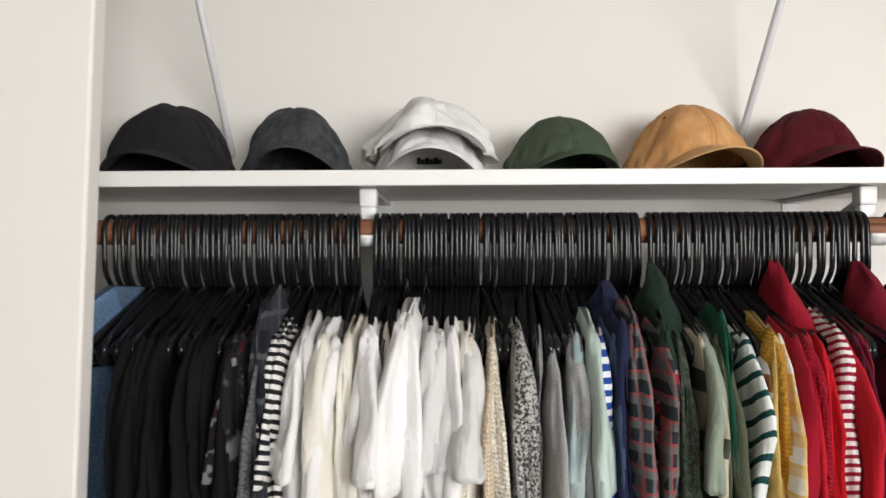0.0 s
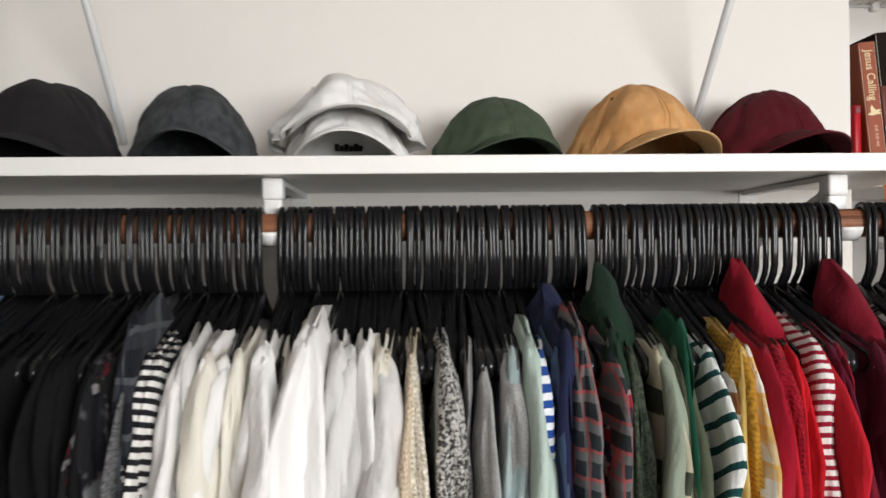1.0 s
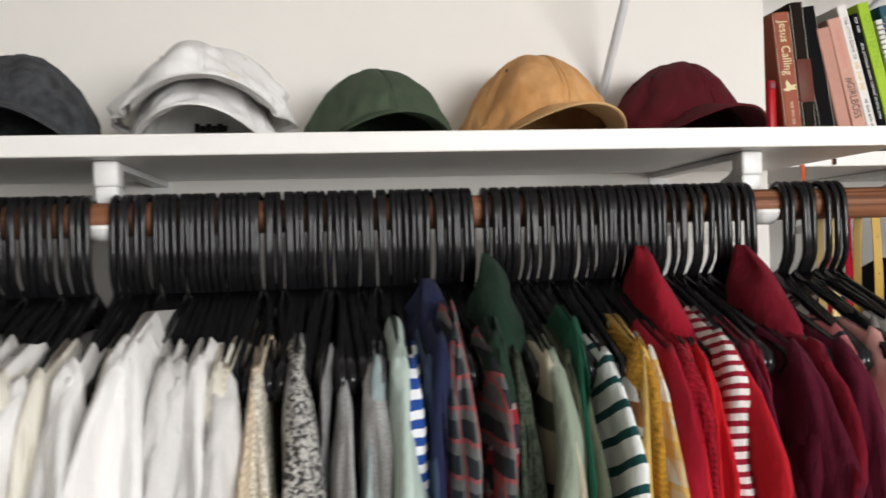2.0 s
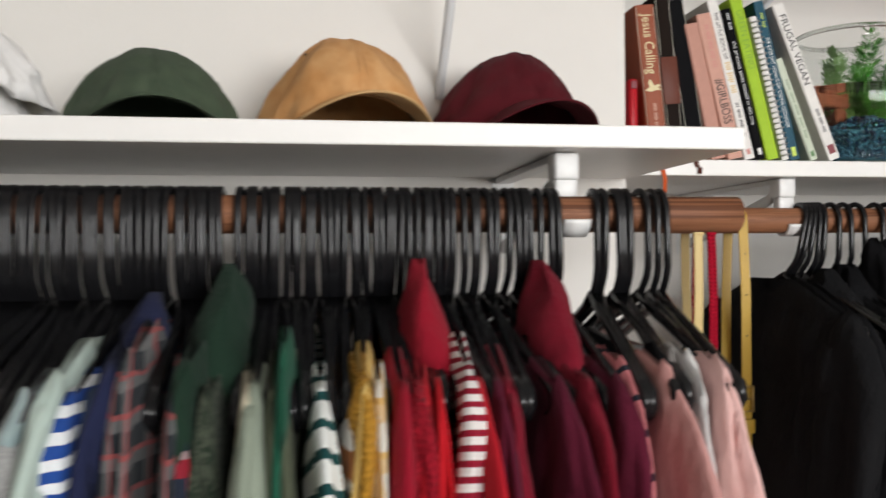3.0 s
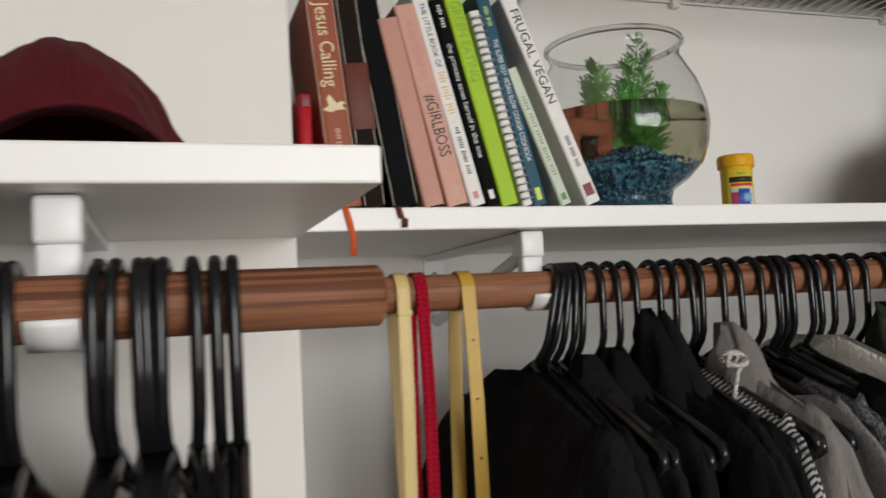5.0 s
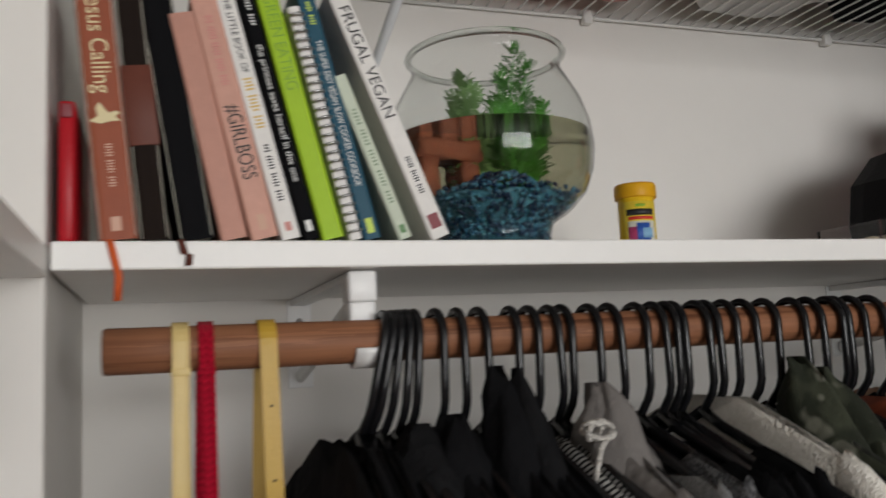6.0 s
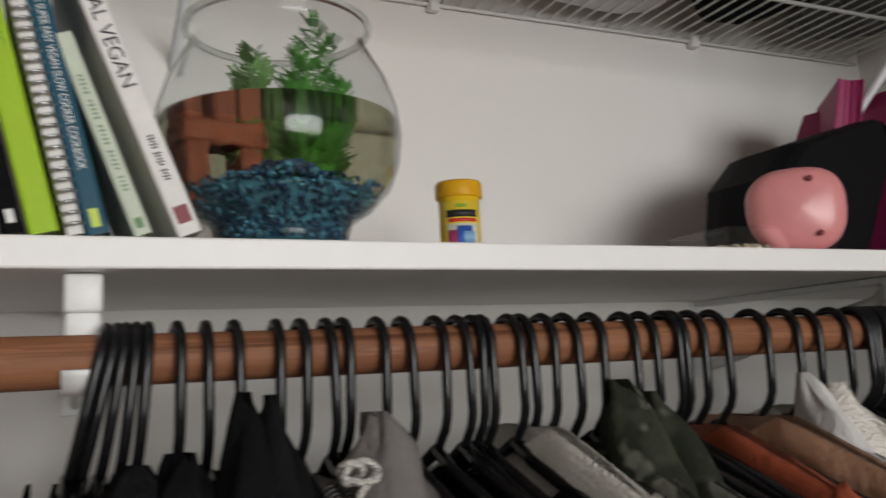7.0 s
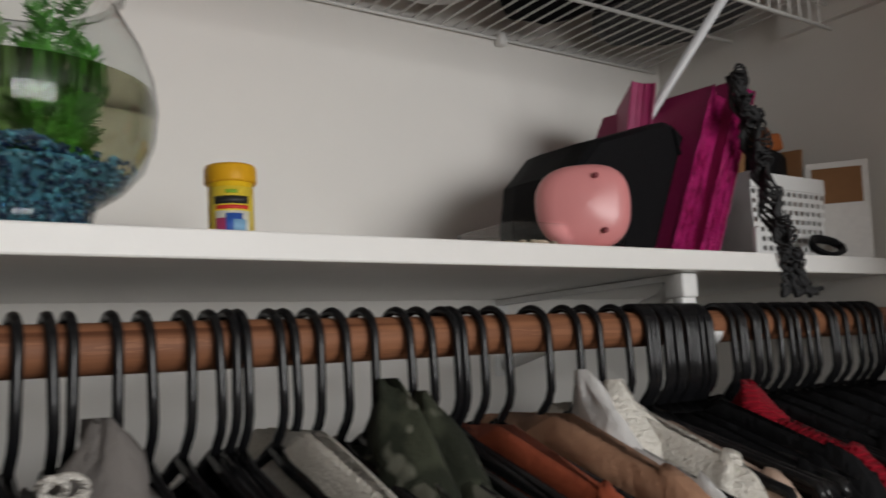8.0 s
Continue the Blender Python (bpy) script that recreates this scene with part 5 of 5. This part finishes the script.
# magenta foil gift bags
n = Nodes("magenta_foil_glints")
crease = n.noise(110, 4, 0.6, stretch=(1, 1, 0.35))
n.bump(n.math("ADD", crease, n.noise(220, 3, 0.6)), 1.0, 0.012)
# foil sparkle painted in: crease noise mixes bright glints and dark folds into the colour
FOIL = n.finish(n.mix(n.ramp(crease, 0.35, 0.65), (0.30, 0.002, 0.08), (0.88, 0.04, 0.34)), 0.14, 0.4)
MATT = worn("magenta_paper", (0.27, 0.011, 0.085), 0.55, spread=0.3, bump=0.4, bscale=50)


def gift_bag(x, y, turn, lean, wide, deep, hgt, front, side, label):
    g2 = thing("gift_bag", pose(x, y, S2 + 0.0003, 0, lean, turn), label, "gift bag", "gift bags on the shelf")
    bm = bmesh.new()
    rings = []
    for i in range(9):
        u = i / 8
        w2 = wide * (1 + 0.05 * math.sin(u * 3))
        fold = 0.35 * wide * u
        rings.append([(0, 0, u * hgt), (w2 * 0.5, fold * 0.6 + 0.002 * noise.noise((u * 6, x, 1)), u * hgt), (w2, 0, u * hgt), (w2 + 0.003 * noise.noise((u * 5, 2, y)), deep, u * hgt * 1.02), (w2 * 0.5, deep - fold * 0.3, u * hgt), (0.003 * noise.noise((u * 5, 7, y)), deep, u * hgt * 1.03)])
    loft(bm, rings, cap=False)
    bm.faces.new([v for v in bm.verts][:6][::-1])
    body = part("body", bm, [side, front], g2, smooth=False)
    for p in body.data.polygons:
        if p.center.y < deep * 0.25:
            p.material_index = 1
    for k in (0, 0.36, 0.68, 1.0):
        bm = bmesh.new()
        pts = [(wide * k + 0.0012 * noise.noise((u * 9, k * 5, x)), -0.001 + 0.35 * wide * u * (0.6 if 0 < k < 1 else 0.0) - 0.002 * abs(noise.noise((u * 14, k * 3, y))), hgt * u) for u in [q / 40 for q in range(41)]]
        tube(bm, pts, [0.0016 + 0.0012 * abs(noise.noise((q * 1.7, k * 8, x))) for q in range(41)], 5)
        part("crease", bm, front, g2, smooth=False)
    return g2


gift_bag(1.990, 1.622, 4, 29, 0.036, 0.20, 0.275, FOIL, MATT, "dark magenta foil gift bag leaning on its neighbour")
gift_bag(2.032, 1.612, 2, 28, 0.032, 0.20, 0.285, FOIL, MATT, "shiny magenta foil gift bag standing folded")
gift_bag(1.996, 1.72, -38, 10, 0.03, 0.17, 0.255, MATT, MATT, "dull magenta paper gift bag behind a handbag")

# black lace ribbon that spills over the shelf edge
LACEBLACK = worn("black_lace", (0.012, 0.012, 0.013), 0.7, spread=0.3)
lace = thing("lace_garland", pose(2.132, 1.576, S2), "black lace garland spilling over the shelf edge", "garland")
rl = random.Random(4)
for k in range(7):
    bm = bmesh.new()
    pts = []
    for i in range(30):
        u = i / 29
        if u < 0.62:
            q = u / 0.62
            pts.append((-0.012 + 0.022 * q + 0.008 * math.sin(i * 1.7 + k), 0.03 - 0.012 * k * 0.3 - 0.03 * q + 0.004 * math.sin(i + k), 0.238 * (1 - q) ** 1.1 + 0.006))
        else:
            q = (u - 0.62) / 0.38
            pts.append((0.010 + 0.028 * q * (k % 3 - 0.2) + 0.010 * math.sin(i * 1.5 + k), -0.012 - 0.004 * (k % 3), 0.004 - 0.055 * math.sin(q * math.pi * 0.62) + 0.004 * math.sin(i * 2.2 + k)))
    tube(bm, pts, [0.0034 + 0.0014 * math.sin(i * 2.1 + k) for i in range(30)], 6)
    part("strand", bm, LACEBLACK, lace)
for k in range(40):
    u = rl.random()
    bm = bmesh.new()
    tube(bm, [(0.008 * math.cos(a), 0.003 * math.sin(a * 2), 0.008 * math.sin(a)) for a in [radians(45 * j) for j in range(9)]], 0.0017, 5)
    zz = 0.24 * (1 - u) ** 1.1 - 0.045 * max(0, u - 0.6) / 0.4
    part("loop", bm, LACEBLACK, lace, m=pose(-0.012 + 0.026 * u + rl.uniform(-0.012, 0.012), 0.012 - 0.034 * u - 0.002 * (k % 3), zz + 0.01, rl.uniform(0, 90), rl.uniform(0, 90), 0))

# white plastic basket with odds and ends
BASKET = worn("white_basket_plastic", (0.70, 0.70, 0.69), 0.45, spread=0.04, bump=0.05)
bk = thing("basket", pose(2.167, 1.622, S2), "white perforated plastic basket full of odds and ends", "basket")
W2, H2, D2 = 0.180, 0.122, 0.13
part("base", boxed(0, 0, 0, W2, D2, 0.003), BASKET, bk, smooth=False)
nx, nz = 13, 7
cw, ch = W2 / nx, (H2 - 0.03) / nz
for k in range(nx + 1):
    part("upright_strip", boxed(max(0, k * cw - 0.0028), 0, 0.003, min(W2, k * cw + 0.0028), 0.0025, H2 - 0.022), BASKET, bk, smooth=False)
for k in range(nz + 1):
    part("cross_strip", boxed(0.001, 0.0002, 0.006 + k * ch, W2 - 0.001, 0.0023, 0.006 + k * ch + 0.0062), BASKET, bk, smooth=False)
part("rim", boxed(0, -0.002, H2 - 0.022, W2, 0.0045, H2, 0.001), BASKET, bk, smooth=False)
for nm, q in (("side_panel", (0, 0.0025, 0.003, 0.0025, D2, H2)), ("side_panel", (W2 - 0.0025, 0.0025, 0.003, W2, D2, H2)), ("back_panel", (0.0025, D2 - 0.0025, 0.003, W2 - 0.0025, D2, H2))):
    part(nm, boxed(*q), BASKET, bk, smooth=False)


def oddment(name, x, y, z, turn, lean, size, material, label, category):
    o2 = part(name, boxed(-size[0] / 2, -size[1] / 2, 0, size[0] / 2, size[1] / 2, size[2], min(size) * 0.2), material, None, m=pose(x, y, z, lean * 0.3, lean, turn))
    return tagged(o2, label, category)


KRAFT = cover("kraft_paper", (0.26, 0.13, 0.06), 0.7)
oddment("wooden_handle", 2.232, 1.68, S2 + 0.006, 15, 18, (0.022, 0.014, 0.215), cover("brown_wood_handle", (0.14, 0.05, 0.02)), "brown wooden handle sticking out of the basket", "handle")
oddment("paper_roll", 2.215, 1.70, S2 + 0.02, 0, 8, (0.03, 0.03, 0.19), KRAFT, "brown paper roll standing in the basket", "paper roll")
oddment("pouch", 2.292, 1.690, S2 + 0.006, 12, 3, (0.088, 0.05, 0.172), LEATHER, "black leather pouch lying in the basket", "pouch")
oddment("wallet", 2.308, 1.690, S2 + 0.174, -12, -8, (0.055, 0.04, 0.028), cover("orange_leather", (0.34, 0.10, 0.03)), "orange leather wallet on top of the basket", "wallet")
oddment("envelope", 2.322, 1.690, S2 + 0.006, 10, 8, (0.006, 0.07, 0.175), KRAFT, "brown paper envelope standing in the basket", "envelope")
card = thing("photo_card", pose(2.342, 1.604, S2 + 0.001, 2.7, 9, 28), "white framed card standing beside the basket", "card")
part("mount", boxed(-0.002, -0.0425, 0, 0.002, 0.0425, 0.150, 0.0006), PAPERWHITE, card, smooth=False)
part("picture", boxed(-0.0028, -0.034, 0.085, -0.0021, 0.034, 0.140), KRAFT, card, "brown printed picture", smooth=False)
oddment("glass_bottle", 2.372, 1.640, S2, 0, 0, (0.045, 0.045, 0.075), cover("amber_glass", (0.30, 0.16, 0.04), 0.1), "small amber bottle near the end wall", "bottle")
oddment("white_stick", 2.125, 1.592, S2 + 0.0005, 0, 3, (0.010, 0.008, 0.036), BASKET, "short white plastic peg standing on the shelf", "peg")
bm = bmesh.new()
tube(bm, [(0.05 * math.cos(a) * (1 if math.cos(a) > 0 else 0.7), 0.012 * math.sin(a), 0.016 + 0.013 * math.sin(a + 0.3)) for a in [radians(15 * j) for j in range(25)]], 0.0035, 6, 2.0)
tagged(part("belt_strap", bm, LEATHER, None, m=pose(2.282, 1.592, S2, 0, 0, 8)), "black leather strap coiled on the shelf", "strap")

# bundles stored on the wire shelf
rb = random.Random(21)


def bundle(x, y, w, d, hgt, material, label, name, category):
    bm = bmesh.new()
    bmesh.ops.create_icosphere(bm, subdivisions=4, radius=1.0)
    for v in bm.verts:
        c = v.co.copy()
        k = 1 + 0.22 * noise.noise((c.x * 2 + x * 7, c.y * 2, c.z * 2)) + 0.08 * noise.noise((c.x * 6, c.y * 6 + x, c.z * 6))
        v.co = Vector((c.x * w / 2 * k, c.y * d / 2 * k, max(c.z * k, -0.55) * hgt / 1.6 + 0.55 * hgt / 1.6))
    return tagged(part(name, bm, material, None, m=pose(x, y, 2.1435)), label, category, "things on the wire shelf")


bundle(1.50, 1.78, 0.30, 0.28, 0.16, ROSE, "folded pink blanket lying on the wire shelf", "blanket", "blanket")
bundle(1.80, 1.78, 0.26, 0.28, 0.14, PALEGREY, "grey folded towel lying on the wire shelf", "towel", "towel")
bundle(2.02, 1.77, 0.20, 0.26, 0.13, BLACK, "black folded sweater lying on the wire shelf", "sweater", "sweater")
bundle(2.24, 1.78, 0.22, 0.26, 0.13, DARKGREY, "dark grey folded sweater lying on the wire shelf", "sweater", "sweater")
bundle(1.20, 1.78, 0.22, 0.28, 0.12, SAND, "sand coloured folded blanket on the wire shelf", "blanket", "blanket")

# ---- straps and belts over the alcove's rod ----


def strap(x, wide, front_len, back_len, material, label, spread=0.0, buckle=None, off=0.0, thick=0.0022):
    s = thing("strap", pose(x, *ROD_2), label, "strap", "straps over the rod")
    bm = bmesh.new()
    rr = R + 0.0022 + off
    path = [(spread * 0.5, rr + 0.001, -back_len)] + [(spread * 0.5 * q, rr + 0.003 * math.sin(q * 7), -back_len * q) for q in (0.75, 0.5, 0.25, 0.1)]
    path += [(0, rr * math.cos(a), rr * math.sin(a)) for a in [radians(15 * j) for j in range(13)]]
    path += [(-spread * 0.3 * q, -rr - 0.004 * math.sin(q * 6), -front_len * q) for q in (0.1, 0.25, 0.5, 0.75, 1.0)]
    rings = []
    for i, p in enumerate(path):
        a, c = path[max(0, i - 1)], path[min(len(path) - 1, i + 1)]
        d = Vector((0, c[1] - a[1], c[2] - a[2])).normalized()
        nrm = Vector((0, -d.z, d.y)) * thick / 2
        rings.append([(p[0] - wide / 2, p[1] + nrm.y, p[2] + nrm.z), (p[0] + wide / 2, p[1] + nrm.y, p[2] + nrm.z), (p[0] + wide / 2, p[1] - nrm.y, p[2] - nrm.z), (p[0] - wide / 2, p[1] - nrm.y, p[2] - nrm.z)])
    loft(bm, rings)
    part("band", bm, material, s, smooth=False)
    if buckle:
        z = buckle
        y = -rr - 0.007
        bm = bmesh.new()
        for q in ((-0.011, 0.018, -0.009, -0.018), (0.009, 0.018, 0.011, -0.018)):
            box(bm, q[0], y - 0.002, z + q[3], q[2], y + 0.001, z + q[1], 0.0006)
        for dz in (-0.018, 0.018, 0.0):
            box(bm, -0.011, y - 0.002, z + dz - 0.001, 0.011, y + 0.001, z + dz + 0.001, 0.0004)
        part("buckle", bm, worn("brass", (0.62, 0.45, 0.18), 0.3, 0.9), s)
        part("keeper", boxed(-0.0115, y - 0.003, z - 0.05, 0.0115, y + 0.004, z - 0.030, 0.001), material, s)
    if not buckle:
        bm = bmesh.new()
        for dx in (-0.36, 0.36):
            tube(bm, [(p[0] + dx * wide, p[1] * (1 + thick / rr * 0.55), p[2] + (0.55 * thick if p[2] > rr * 0.8 else 0)) for p in path], 0.0004, 4)
        part("stitching", bm, material, s)
        part("keeper", boxed(-wide * 0.56, -rr - 0.0046, -0.022, wide * 0.56, -rr + 0.0022, -0.016, 0.0006), material, s)
    for k in range(0, 6, 2) if buckle else ():
        bm = bmesh.new()
        bmesh.ops.create_cone(bm, cap_ends=True, segments=8, radius1=0.0010, radius2=0.0013, depth=0.0012)
        part("punched_hole", bm, INK_BLACK, s, m=pose(-spread * 0.3 * (0.05 + k * 0.03) / front_len, -rr - thick / 2 - 0.004 * math.sin((0.05 + k * 0.03) / front_len * 6) - 0.0003, -0.05 - k * 0.03, 90))
    return s


PALEYELLOW = worn("pale_yellow_leather", (0.66, 0.50, 0.20), 0.5, grain=90, spread=0.12, bump=0.2)
MUSTARDLEATHER = worn("mustard_leather", (0.50, 0.31, 0.035), 0.48, grain=90, spread=0.12, bump=0.2)
REDWEB = plain("red_webbing", (0.40, 0.006, 0.025), knit=True)
strap(0.940, 0.0135, 0.42, 0.40, PALEYELLOW, "pale yellow leather bag strap over the rod", 0.014)
strap(0.960, 0.0125, 0.46, 0.44, REDWEB, "red woven lanyard looped over the rod", -0.016)
strap(1.010, 0.0145, 0.44, 0.42, MUSTARDLEATHER, "mustard leather belt with a buckle over the rod", -0.026, -0.262)

# trims on the alcove's clothes: white piping and a knotted cord
CORD = plain("white_cord", (0.66, 0.63, 0.58), knit=True)
bm = bmesh.new()
pts = []
for i in range(40):
    a = i / 39 * 4 * math.pi
    pts.append((0.017 * math.cos(a) + 0.010 * math.cos(a * 0.5), 0.008 * math.sin(a * 1.5), 0.010 * math.sin(a)))
pts += [(0.0, -0.010, -0.02), (-0.012, -0.012, -0.05), (-0.008, -0.014, -0.10), (-0.014, -0.012, -0.16)]
tube(bm, pts, 0.0042, 7)
tagged(part("drawstring", bm, CORD, None, m=pose(1.268, 1.480, 1.564) @ Matrix.Diagonal((0.58, 0.68, 0.68, 1))), "knotted white drawstring on a grey coat", "drawstring")

bm = bmesh.new()
tube(bm, [(-0.006, 0.03, 0.02), (0.0, 0.0, 0.0), (0.020, -0.006, -0.05), (0.040, -0.008, -0.12), (0.050, -0.008, -0.26)], 0.0042, 6, 0.6)
tagged(part("piping", bm, CORD, None, m=pose(1.236, 1.484, 1.487)), "white piping down a black jacket's sleeve", "piping")
